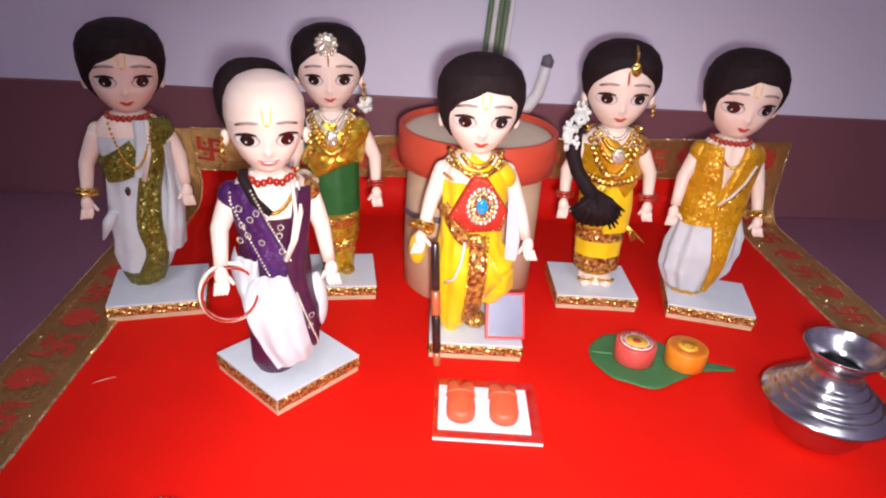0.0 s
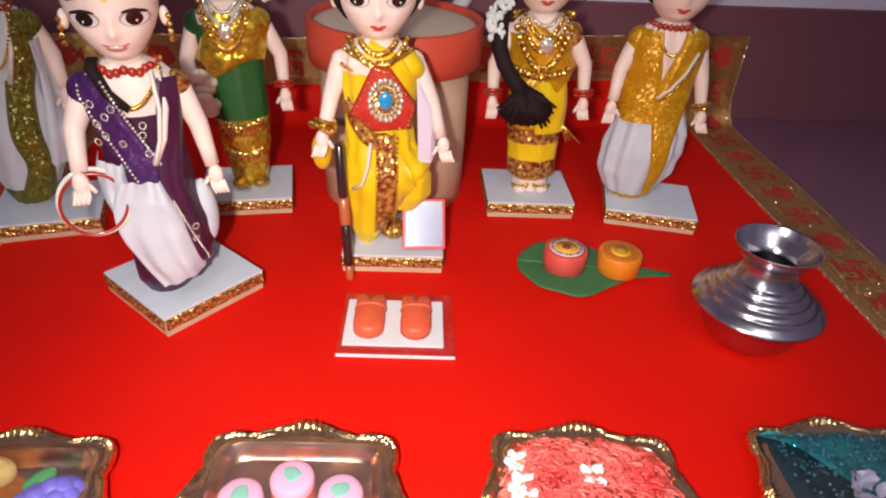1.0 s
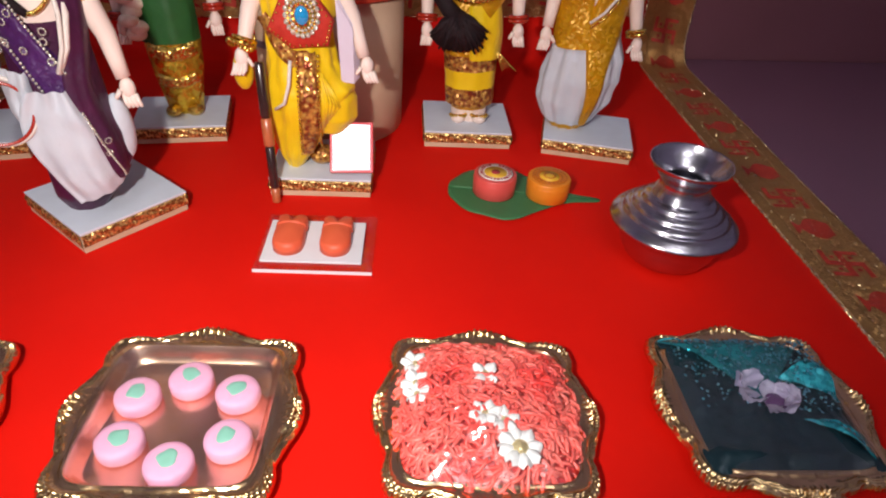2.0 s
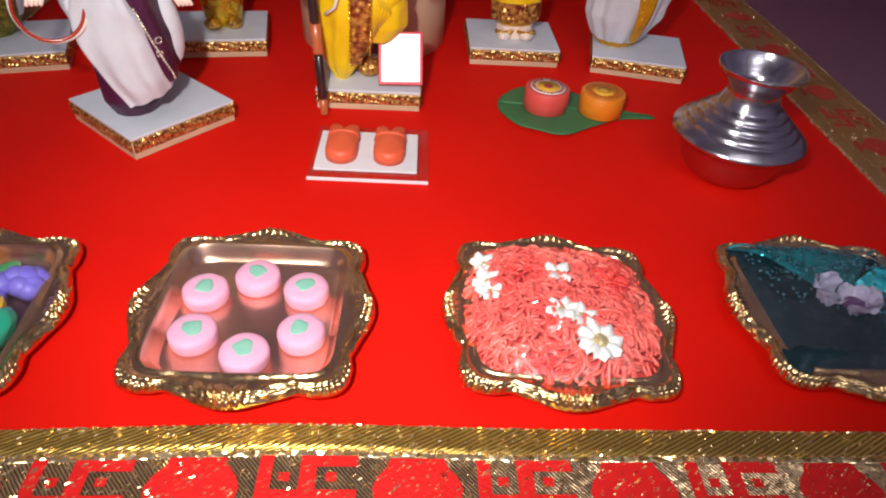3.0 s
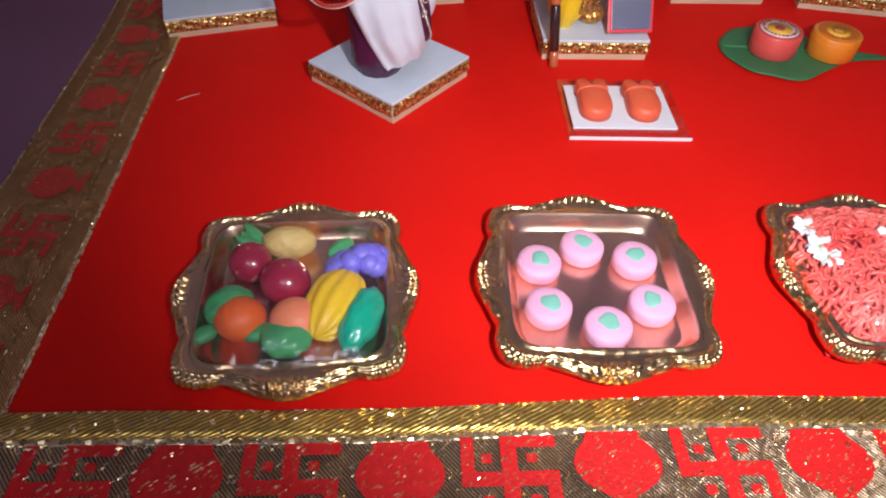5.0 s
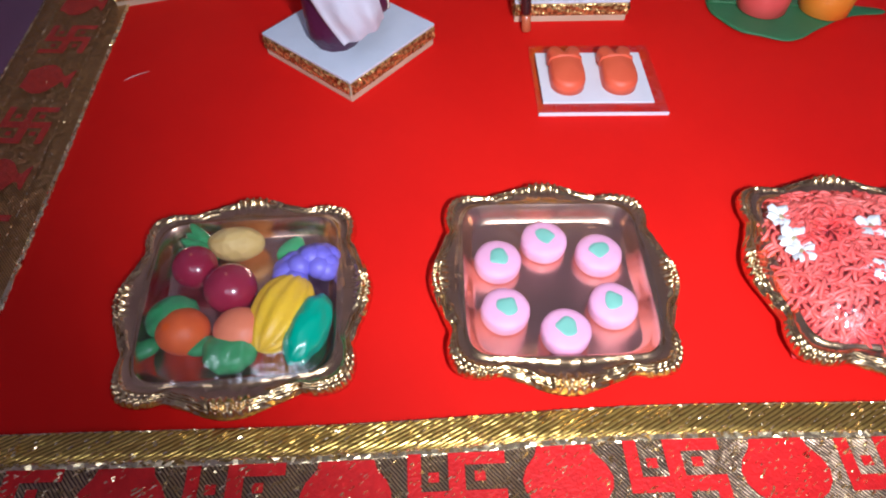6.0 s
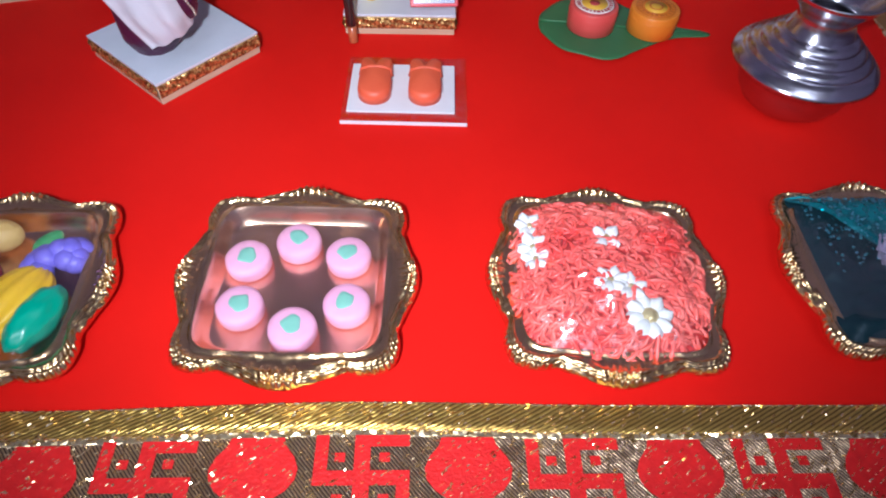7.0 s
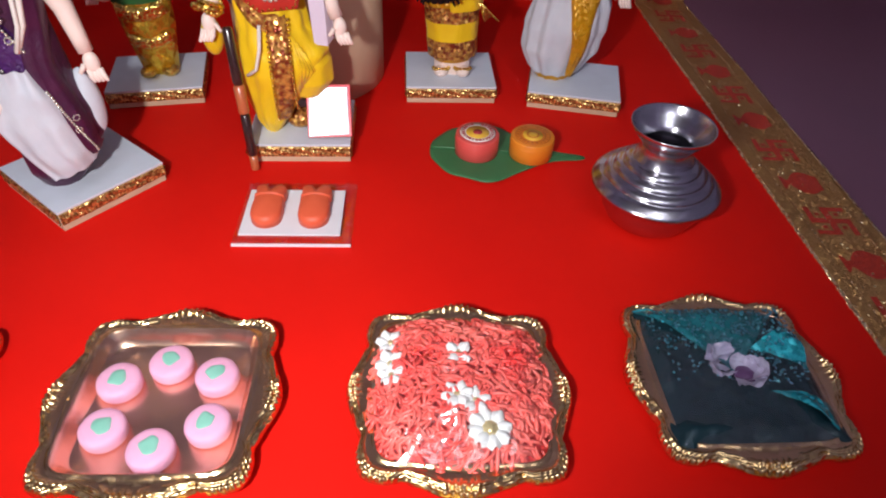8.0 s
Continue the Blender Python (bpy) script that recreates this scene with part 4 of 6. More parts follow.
def pad_point(t):
    f = t * len(pad)
    i = int(f) % len(pad)
    g = f - int(f)
    p, q = pad[i], pad[(i + 1) % len(pad)]
    return p[0] + (q[0] - p[0]) * g, p[1] + (q[1] - p[1]) * g


pv, pf = [], []
for y, s in ((-0.0165, 1.0), (-0.0215, 1.0), (-0.0228, 0.93), (-0.0236, 0.5)):
    for k in range(n_pad):
        px, pz = pad_point(k / n_pad)
        pv.append((0.003 + (px - 0.003) * s, y, 0.109 + (pz - 0.105) * s))
pv.append((0.003, -0.0238, 0.109))
for i in range(3):
    pf += [(i * n_pad + k, i * n_pad + (k + 1) % n_pad, (i + 1) * n_pad + (k + 1) % n_pad, (i + 1) * n_pad + k) for k in range(n_pad)]
pf += [(3 * n_pad + k, 3 * n_pad + (k + 1) % n_pad, 4 * n_pad) for k in range(n_pad)]
d.add(pv, pf, RED_FELT)
rng = random.Random(11)
for k in range(34):
    t = k / 34
    px, pz = pad_point(t)
    d.ball((0.003 + (px - 0.003) * 0.90, -0.0234, 0.109 + (pz - 0.105) * 0.90), 0.0008, JEWEL_GOLD, 6, 4)
mc = Vector((0.004, -0.0240, 0.111))
d.ball(mc, (0.0105, 0.0012, 0.0118), JEWEL_GOLD, 24, 6)
for k in range(20):
    a = 2 * math.pi * k / 20
    d.ball(mc + Vector((0.0104 * math.cos(a), -0.0006, 0.0116 * math.sin(a))), 0.0017, JEWEL_SILVER, 8, 6)
    d.ball(mc + Vector((0.0072 * math.cos(a), -0.0010, 0.0084 * math.sin(a))), 0.0011, JEWEL_SILVER, 6, 5)
d.ball(mc + Vector((0, -0.001, 0)), (0.0045, 0.0024, 0.0054), BLUE_GEM, 18, 10)
d.necklace(0.141, 0.012, 0.019, 0.0023, JEWEL_GOLD, 24, 0.003)
d.necklace(0.144, 0.009, 0.014, 0.0022, JEWEL_GOLD, 18, 0.003)
d.necklace(0.136, 0.005, 0.021, 0.0016, JEWEL_GOLD, 24, 0.003)
d.arm(-1, (-0.037, -0.010, 0.088), bangle=JEWEL_GOLD, elbow_out=0.001)
d.arm(1, (0.043, -0.006, 0.082), elbow_out=0.002)
for k in range(26):
    a = 2 * math.pi * k / 26
    d.ball((-0.038 + 0.0085 * math.cos(a), -0.009 + 0.008 * math.sin(a), 0.091 + 0.003 * math.sin(a * 2)), 0.0016, JEWEL_GOLD, 6, 5)
d.ball((-0.040, -0.004, 0.072), (0.007, 0.006, 0.012), YELLOW, 14, 8)
d.tube([d.front(x, z, 0.004) for x, z in ((-0.006, 0.084), (-0.008, 0.070), (-0.012, 0.058), (-0.019, 0.052))], 0.0012, THREAD, 8)
for k in range(5):
    d.add([(0.025 + 0.0016 * k, -0.012 + 0.003 * k, 0.118), (0.036 + 0.001 * k, -0.010 + 0.003 * k, 0.100), (0.036 + 0.001 * k, -0.010 + 0.003 * k, 0.066), (0.027 + 0.0016 * k, -0.012 + 0.003 * k, 0.068)],
          [(0, 1, 2, 3)], PAPER)
for s in (-1, 1):
    for k in range(6):
        d.ball((s * 0.018 + (k - 2.5) * 0.0022, -0.013 + abs(k - 2.5) * 0.001, 0.128 - 0.001 * k), 0.0014, MAROON_GOLD, 6, 5)
d.finish("doll in yellow silk with a red medallion pad and gold necklaces", doll_place("c", 7, -0.5))

# bald doll in purple and white with a rope ring in the hand
d = DollMesh()
PUR = [(0.000, -0.004, 0, 0.012, 0.010), (0.010, -0.002, 0, 0.019, 0.015), (0.030, 0.004, 0, 0.025, 0.018), (0.050, 0.003, 0, 0.026, 0.019), (0.070, 0, 0, 0.024, 0.018),
       (0.090, 0, 0, 0.023, 0.017)] + TORSO[1:]


def pur_mat(u, z):
    if z > 0.116:
        return SKIN
    return PURPLE_DARK


d.chin, d.size = Vector((0, -0.003, 0.1512)), 0.87
d.loft(PUR, pur_mat, 60, 64, pleats=9, depth=0.015, creases=0.03, seed=3)
d.head(shaved_hair, bulk=0.9, wide=0.93, back=0.0, smile=True)
for k in range(9):
    a = 2.4 * k
    d.ball(d.chin + Vector((-0.005 + 0.005 * math.sin(a), 0.0240 + 0.002 * math.cos(a), 0.0405 + 0.003 * math.cos(a * 1.3))), (0.0195, 0.0150, 0.0215), HAIR, 18, 12)
d.raw = True
d.ball(d.chin + Vector((0, 0.0005, 0.0440)), (0.0276, 0.0268, 0.0280), SKIN, 40, 26)
d.raw = False
d.u_mark()
d.band([(-0.004, 0.084), (-0.005, 0.064), (0.001, 0.040), (0.009, 0.016)], [0.022, 0.038, 0.036, 0.030], WHITE_CLOTH, 0.0085, 40, 22, 0.0019)
d.band([(-0.020, 0.136), (-0.013, 0.112), (0.002, 0.086), (0.011, 0.062)], [0.016, 0.020, 0.020, 0.014], PURPLE, 0.0040, 30, 10, 0.0005)
d.band([(0.020, 0.134), (0.017, 0.108), (0.012, 0.080), (0.019, 0.046), (0.022, 0.024)], [0.012, 0.014, 0.015, 0.014, 0.011], PURPLE_DARK, 0.0056, 34, 8, 0.0005)
for k in range(26):
    t = k / 25
    for path in (((-0.027, 0.132), (-0.004, 0.082)), ((-0.014, 0.138), (0.009, 0.092)), ((0.012, 0.070), (0.026, 0.026))):
        x, z = path[0][0] + (path[1][0] - path[0][0]) * t, path[0][1] + (path[1][1] - path[0][1]) * t
        d.ball(d.front(max(-0.0245, min(0.025, x)), z, 0.0060), 0.0009, JEWEL_SILVER, 6, 4)
for x, z in ((-0.014, 0.118), (-0.016, 0.108), (0.003, 0.108), (0.004, 0.098), (0.020, 0.044), (0.021, 0.052), (0.004, 0.113), (-0.010, 0.122), (-0.020, 0.124), (-0.019, 0.114), (-0.021, 0.104), (0.016, 0.036), (0.014, 0.060), (0.018, 0.032), (-0.008, 0.104)):
    for k in range(9):
        a = 2 * math.pi * k / 9
        d.ball(d.front(x + 0.0017 * math.cos(a), z + 0.0017 * math.sin(a), 0.0056), 0.00055, JEWEL_SILVER, 6, 4)
for k in range(15):
    a = radians(-100 + 200 * k / 14)
    d.ball((0.0155 * math.sin(a), -0.0150 * math.cos(a), 0.1375 + 0.001 * math.cos(a * 7)), 0.0024, BEAD_RED, 8, 6)
d.tube([d.front(x, z, 0.005) for x, z in ((0.016, 0.137), (0.017, 0.120), (0.013, 0.104), (0.006, 0.092))], 0.0019, THREAD, 8)
d.tube([d.front(x, z, 0.0065) for x, z in ((0.013, 0.138), (0.014, 0.120), (0.011, 0.104), (0.006, 0.092))], 0.0013, THREAD, 8)
d.necklace(0.140, 0.019, 0.018, 0.0013, JEWEL_GOLD, 34, 0.003)
d.tube([(-0.015, -0.006, 0.150), (-0.016, -0.013, 0.140), (-0.010, -0.018, 0.128), (-0.001, -0.021, 0.121)], [0.003, 0.0034, 0.003, 0.002], HAIR, 10)
d.arm(-1, (-0.034, -0.017, 0.090), elbow_out=0.004)
d.arm(1, (0.036, -0.004, 0.082), elbow_out=0.002)
d.ball((0.027, 0.002, 0.050), (0.008, 0.008, 0.022), WHITE_CLOTH, 14, 10)
for r, dy, tl in ((0.0185, 0.0, 0.2), (0.0170, -0.003, 0.5)):
    ring = [Vector((-0.030 + r * math.cos(a), -0.020 + dy + r * 0.25 * math.sin(a + tl), 0.074 + r * 0.9 * math.sin(a))) for a in [2 * math.pi * i / 36 for i in range(37)]]
    d.tube(ring, 0.0013 if tl < 0.4 else 0.0009, THREAD if tl < 0.4 else BEAD_RED, 8)
d.band([(-0.018, 0.094), (-0.020, 0.080), (-0.017, 0.062)], [0.014, 0.018, 0.012], WHITE_CLOTH, 0.0070, 18, 10, 0.0014)
for s in (-1, 1):
    for k in range(4):
        d.ball(d.chin + Vector((s * 0.0302 * d.size, -0.001, 0.022 - 0.004 * k)), 0.0018, JEWEL_GOLD, 8, 6)
d.ball((-0.0235, -0.001, 0.1265), (0.0088, 0.0092, 0.0088), PURPLE, 18, 12)
d.ball((0.0235, -0.001, 0.1275), (0.0080, 0.0086, 0.0066), MAROON_GOLD, 18, 12)
d.finish("bald doll in purple silk and white drape holding a rope ring", doll_place("a", 20, -0.7))

# woman doll in green and gold
d = DollMesh()
SAR = [(0.000, 0, 0, 0.014, 0.011), (0.020, 0, 0, 0.017, 0.013), (0.040, 0, 0, 0.0205, 0.016), (0.060, 0, 0, 0.022, 0.017), (0.085, 0, 0, 0.022, 0.017)] + TORSO[1:]


def green_mat(u, z):
    if z > 0.128:
        return SKIN
    if z > 0.092:
        return EMERALD
    if z > 0.060:
        return EMERALD
    return GOLD_SILK


d.chin, d.size = Vector((0, -0.002, 0.1535)), 0.93
d.loft(SAR, green_mat, 56, 56, pleats=9, depth=0.02, creases=0.03, seed=6)
d.head(swept_hair)
d.face(0, 0.0425, 0.0016, 0.0100, MARK_RED, 0.0006)
d.band([(0.028, 0.113), (0.014, 0.117), (-0.004, 0.110), (-0.020, 0.100)], [0.026, 0.028, 0.026, 0.020], GOLD_SILK, 0.0060, 26, 10, 0.0010)
d.band([(-0.020, 0.100), (-0.010, 0.118), (0.000, 0.136)], [0.018, 0.018, 0.012], GOLD_SILK, 0.0045, 22, 8, 0.0006)
d.band([(0.026, 0.128), (0.012, 0.126), (0.004, 0.122)], [0.016, 0.016, 0.010], GOLD_SILK, 0.0070, 18, 8, 0.0008)
d.band([(-0.018, 0.056), (0, 0.053), (0.018, 0.056)], 0.012, JEWEL_GOLD, 0.0030, 24, 6, 0.0004)
d.band([(-0.016, 0.032), (0, 0.028), (0.016, 0.032)], 0.010, JEWEL_GOLD, 0.0028, 24, 6, 0.0004)
for sx in (-1, 1):
    d.ball((sx * 0.0085, -0.012, 0.004), (0.007, 0.008, 0.0045), JEWEL_GOLD, 12, 8)
for k, (dz, r) in enumerate(((0.0, 0.0016), (0.006, 0.0018), (0.012, 0.0019), (0.018, 0.0022))):
    d.necklace(0.146 - dz * 0.3, 0.010 + dz, 0.013 + 0.002 * k, r, JEWEL_SILVER if k < 2 else JEWEL_GOLD, 24, 0.006)
d.ball(d.front(0, 0.125, 0.008), (0.005, 0.002, 0.006), JEWEL_SILVER, 12, 8)
d.arm(-1, (-0.034, -0.004, 0.076), bangle=BEAD_RED)
d.arm(1, (0.037, -0.004, 0.080), bangle=BEAD_RED)
top = d.chin + Vector((-0.001, -0.0242, 0.0555))
d.ball(top, (0.0085, 0.0030, 0.0085), JEWEL_SILVER, 16, 8)
for k in range(12):
    a = 2 * math.pi * k / 12
    d.ball(top + Vector((0.0080 * math.cos(a), -0.002, 0.0080 * math.sin(a))), 0.0016, JEWEL_SILVER, 8, 6)
rng = random.Random(21)
for k in range(18):
    d.ball(d.chin + Vector((0.029 + rng.uniform(-0.004, 0.005), 0.006 + rng.uniform(-0.004, 0.004), -0.004 + rng.uniform(-0.009, 0.010))), rng.uniform(0.0024, 0.0036), FLOWER_WHITE, 8, 6)
for s in (-1, 1):
    for k in range(4):
        d.ball(d.chin + Vector((s * 0.0302 * d.size, -0.001, 0.020 - 0.004 * k)), 0.0019, JEWEL_GOLD, 8, 6)
for k in range(6):
    d.ball((-0.023 + 0.003 * math.sin(k * 2.1), -0.014 + 0.002 * math.cos(k * 1.7), 0.068 + 0.0052 * k), (0.008, 0.005, 0.005), MARK, 10, 8)
d.ball((0.0235, -0.001, 0.1265), (0.0090, 0.0094, 0.0088), GOLD_SILK, 18, 12)
d.ball((-0.0235, -0.001, 0.1265), (0.0086, 0.0090, 0.0086), EMERALD, 18, 12)
d.finish("woman doll in green silk wrapped with gold tissue and jewellery", doll_place("b", 12, -2.0))

# woman doll in mustard with a long dark braid
d = DollMesh()


def must_mat(u, z):
    if z > 0.128:
        return SKIN
    if z < 0.012:
        return SKIN
    if 0.014 < z < 0.030 or 0.046 < z < 0.060:
        return MAROON_GOLD
    return YELLOW if 0.030 <= z <= 0.046 else MUSTARD


d.loft([(0.000, 0, 0, 0.015, 0.012), (0.013, 0, 0, 0.016, 0.013), (0.015, 0, 0, 0.021, 0.017)] + [(z, a, b, rx * 1.06, ry * 1.06) for z, a, b, rx, ry in SAR[2:]], must_mat, 64, 60, pleats=8, depth=0.02, creases=0.03, seed=9)
d.head(swept_hair)
d.face(0.001, 0.0430, 0.0022, 0.0120, MARK_RED, 0.0006)
d.band([(0.022, 0.096), (0.010, 0.110), (-0.012, 0.134)], [0.026, 0.026, 0.016], MUSTARD, 0.0045, 24, 8, 0.0006)
d.band([(0.010, 0.098), (0.012, 0.076), (0.012, 0.058)], [0.026, 0.028, 0.026], YELLOW, 0.0040, 22, 10, 0.0006)
for k, (dz, r) in enumerate(((0.0, 0.0016), (0.006, 0.0020), (0.013, 0.0022), (0.022, 0.0030))):
    d.necklace(0.146 - dz * 0.3, 0.010 + dz, 0.013 + 0.0032 * k, r, JEWEL_GOLD if k else JEWEL_SILVER, 22, 0.006)
d.ball(d.front(0.002, 0.124, 0.009), (0.006, 0.002, 0.006), JEWEL_SILVER, 12, 8)
for k in range(13):
    d.ball(d.front(-0.020 + 0.0034 * k, 0.106 - 0.004 * math.sin(k * 0.26), 0.007), 0.0030, JEWEL_GOLD, 8, 6)
d.arm(-1, (-0.037, -0.006, 0.082), bangle=BEAD_RED)
d.arm(1, (0.038, -0.004, 0.082), bangle=BEAD_RED)
d.tube([(-0.026, 0.004, 0.160), (-0.034, -0.006, 0.140), (-0.034, -0.014, 0.120), (-0.030, -0.020, 0.110), (-0.021, -0.024, 0.098), (-0.012, -0.026, 0.089)], [0.006, 0.007, 0.0065, 0.006, 0.006, 0.007], HAIR, 14)
for k in range(11):
    a = -1.2 + 2.6 * k / 10
    e = Vector((-0.012 + 0.021 * math.sin(a + 0.1), -0.028, 0.081 - 0.013 * math.cos(a)))
    d.tube([Vector((-0.012, -0.026, 0.091)), (Vector((-0.012, -0.028, 0.089)) + e) / 2 + Vector((0, -0.003, 0.003)), e], [0.006, 0.0062, 0.0028], HAIR, 8)
for k in range(60):
    a, q = rng.uniform(-1.5, 1.7), rng.uniform(0.4, 1.15)
    e = Vector((-0.012 + 0.023 * q * math.sin(a + 0.1), -0.028 + rng.uniform(-0.007, 0.004), 0.083 - 0.016 * q * math.cos(a)))
    d.tube([Vector((-0.012, -0.026, 0.091)), (Vector((-0.012, -0.030, 0.089)) + e) / 2 + Vector((0, -0.003, 0.004)), e], [0.003, 0.0028, 0.0008], HAIR, 6)
for k in range(120):
    t = k / 119
    p = Vector((-0.0265 - 0.012 * math.sin(math.pi * t * 0.7), -0.004 - 0.010 * t, 0.168 - 0.040 * t))
    d.ball(p + Vector((rng.uniform(-0.006, 0.006), rng.uniform(-0.006, 0.002), rng.uniform(-0.005, 0.005))), (rng.uniform(0.0010, 0.0020), rng.uniform(0.0012, 0.0022), rng.uniform(0.0018, 0.0036)), FLOWER_WHITE, 8, 6)
head_top = d.chin + Vector((0.006, -0.0270, 0.0540))
d.ball(head_top, (0.0046, 0.002, 0.0058), JEWEL_GOLD, 14, 8)
d.tube([head_top + Vector((0, 0, 0.004)), head_top + Vector((0.0005, 0.003, 0.012)), head_top + Vector((0.0, 0.010, 0.017))], 0.0013, JEWEL_GOLD, 6)
for sx in (-1, 1):
    d.ball((sx * 0.0092, -0.012, 0.004), (0.0065, 0.008, 0.0045), SKIN, 12, 8)
    for k in range(8):
        a = math.pi * k / 7
        d.ball((sx * 0.0092 + 0.0065 * math.cos(a), -0.013 - 0.003 * math.sin(a), 0.007), 0.0018, JEWEL_GOLD, 6, 5)
for s in (-1, 1):
    for k in range(3):
        d.ball(d.chin + Vector((s * 0.0302 * d.size, -0.001, 0.020 - 0.004 * k)), 0.0019, JEWEL_GOLD, 8, 6)
for k in range(9):
    d.tube([(0.021, -0.012, 0.064), (0.027 + 0.0014 * k, -0.014, 0.053 - 0.0012 * abs(k - 4))], [0.0010, 0.0005], JEWEL_GOLD, 5)
d.ball((0.0235, -0.001, 0.1265), (0.0088, 0.0092, 0.0090), MAROON_GOLD, 18, 12)
d.finish("woman doll in mustard silk with a long dark braid and jasmine", doll_place("d", -2, -2.6))

# doll in mustard shawl and white dhoti
d = DollMesh()
WHD = [(0.000, -0.006, 0, 0.014, 0.012), (0.008, -0.006, 0, 0.022, 0.017), (0.025, -0.004, 0, 0.031, 0.022), (0.045, -0.001, 0, 0.033, 0.024), (0.062, 0.001, 0, 0.031, 0.022),
       (0.075, 0, 0, 0.027, 0.019), (0.090, 0, 0, 0.024, 0.018)] + TORSO[1:]


def white_mat(u, z):
    if z > 0.085:
        return SKIN
    return WHITE_CLOTH if z > 0.004 else MUSTARD


d.loft(WHD, white_mat, 60, 96, pleats=11, depth=0.055, twist=0.3, creases=0.045, seed=12)
d.head(short_hair)
d.u_mark()
d.band([(-0.016, 0.136), (-0.017, 0.118), (-0.016, 0.098), (-0.014, 0.072)], [0.016, 0.024, 0.028, 0.030], MUSTARD, 0.0040, 26, 10, 0.0006)
d.band([(0.018, 0.136), (0.017, 0.116), (0.010, 0.088), (0.008, 0.060), (0.009, 0.036), (0.005, 0.008)], [0.018, 0.028, 0.030, 0.019, 0.013, 0.006], MUSTARD, 0.0052, 36, 10, 0.0006)
d.tube([d.front(x, z, 0.0066) for x, z in ((0.021, 0.124), (0.014, 0.110), (0.005, 0.099), (-0.005, 0.092))], 0.0011, THREAD, 8)
d.tube([d.front(x, z, 0.0066) for x, z in ((0.022, 0.121), (0.015, 0.107), (0.006, 0.096), (-0.004, 0.089))], 0.0009, JEWEL_GOLD, 8)
for k in range(15):
    a = radians(-110 + 220 * k / 14)
    d.ball((0.0155 * math.sin(a), -0.0145 * math.cos(a), 0.1385), 0.0024, BEAD_RED, 8, 6)
d.necklace(0.139, 0.018, 0.014, 0.0012, JEWEL_GOLD, 30, 0.003)
d.arm(-1, (-0.036, -0.010, 0.084), elbow_out=0.003)
d.arm(1, (0.038, -0.006, 0.080), elbow_out=0.002, bangle=JEWEL_GOLD)
for sx in (-1, 1):
    d.ball((sx * 0.0225, -0.0005, 0.1265), (0.0098, 0.0096, 0.0098), MUSTARD, 18, 12)
d.finish("doll in a mustard silk shawl over white pleated dhoti", doll_place("e", -3, 0.0))

# doll in white and olive
d = DollMesh()
OLI = [(0.000, -0.004, 0, 0.012, 0.011), (0.010, -0.003, 0, 0.018, 0.014), (0.030, 0.000, 0, 0.025, 0.018), (0.055, 0.002, 0, 0.027, 0.020), (0.075, 0, 0, 0.025, 0.018),
       (0.090, 0, 0, 0.023, 0.017)] + TORSO[1:]


def oli_mat(u, z):
    if z > 0.126:
        return SKIN
    if z < 0.014:
        return OLIVE
    return WHITE_CLOTH


d.size = 0.95
d.loft(OLI, oli_mat, 60, 64, pleats=9, depth=0.022, creases=0.07, seed=15)
d.head(short_hair)
d.u_mark()
d.band([(-0.024, 0.100), (-0.010, 0.106), (0.004, 0.114)], [0.018, 0.022, 0.024], OLIVE, 0.0040, 22, 10, 0.0005)
d.band([(0.019, 0.138), (0.015, 0.112), (0.008, 0.086), (0.005, 0.060), (0.008, 0.034), (0.002, 0.008)], [0.014, 0.018, 0.018, 0.020, 0.018, 0.024], OLIVE, 0.0055, 40, 10, 0.0006)
d.band([(0.007, 0.138), (0.006, 0.118), (0.002, 0.098)], 0.010, WHITE_CLOTH, 0.0058, 20, 6, 0.0004)
d.tube([d.front(x, z, 0.0075) for x, z in ((0.012, 0.138), (0.011, 0.116), (0.005, 0.096))], 0.0017, THREAD, 8)
d.band([(0.026, 0.120), (0.028, 0.090), (0.026, 0.060), (0.024, 0.034)], [0.010, 0.012, 0.016, 0.018], WHITE_CLOTH, 0.0060, 24, 8, 0.0010)
for k in range(15):
    a = radians(-110 + 220 * k / 14)
    d.ball((0.0155 * math.sin(a), -0.0145 * math.cos(a), 0.1385), 0.0024, BEAD_RED, 8, 6)
d.necklace(0.140, 0.034, 0.016, 0.0011, JEWEL_GOLD, 40, 0.0075)
d.arm(-1, (-0.038, -0.006, 0.082), elbow_out=0.004, bangle=JEWEL_GOLD)
d.arm(1, (0.036, -0.006, 0.086), elbow_out=0.004)
d.tube([(-0.020, -0.010, 0.070), (-0.026, -0.013, 0.062), (-0.031, -0.014, 0.049)], [0.004, 0.0045, 0.001], WHITE_CLOTH, 8)
d.ball(d.front(-0.008, 0.088, 0.004), (0.0022, 0.001, 0.0036), CANE_DARK, 10, 6)
d.ball((0.0230, -0.0005, 0.1265), (0.0092, 0.0094, 0.0090), OLIVE, 18, 12)
d.finish("doll in a white dhoti with an olive brocade sash", doll_place("f", 28, 1.0))

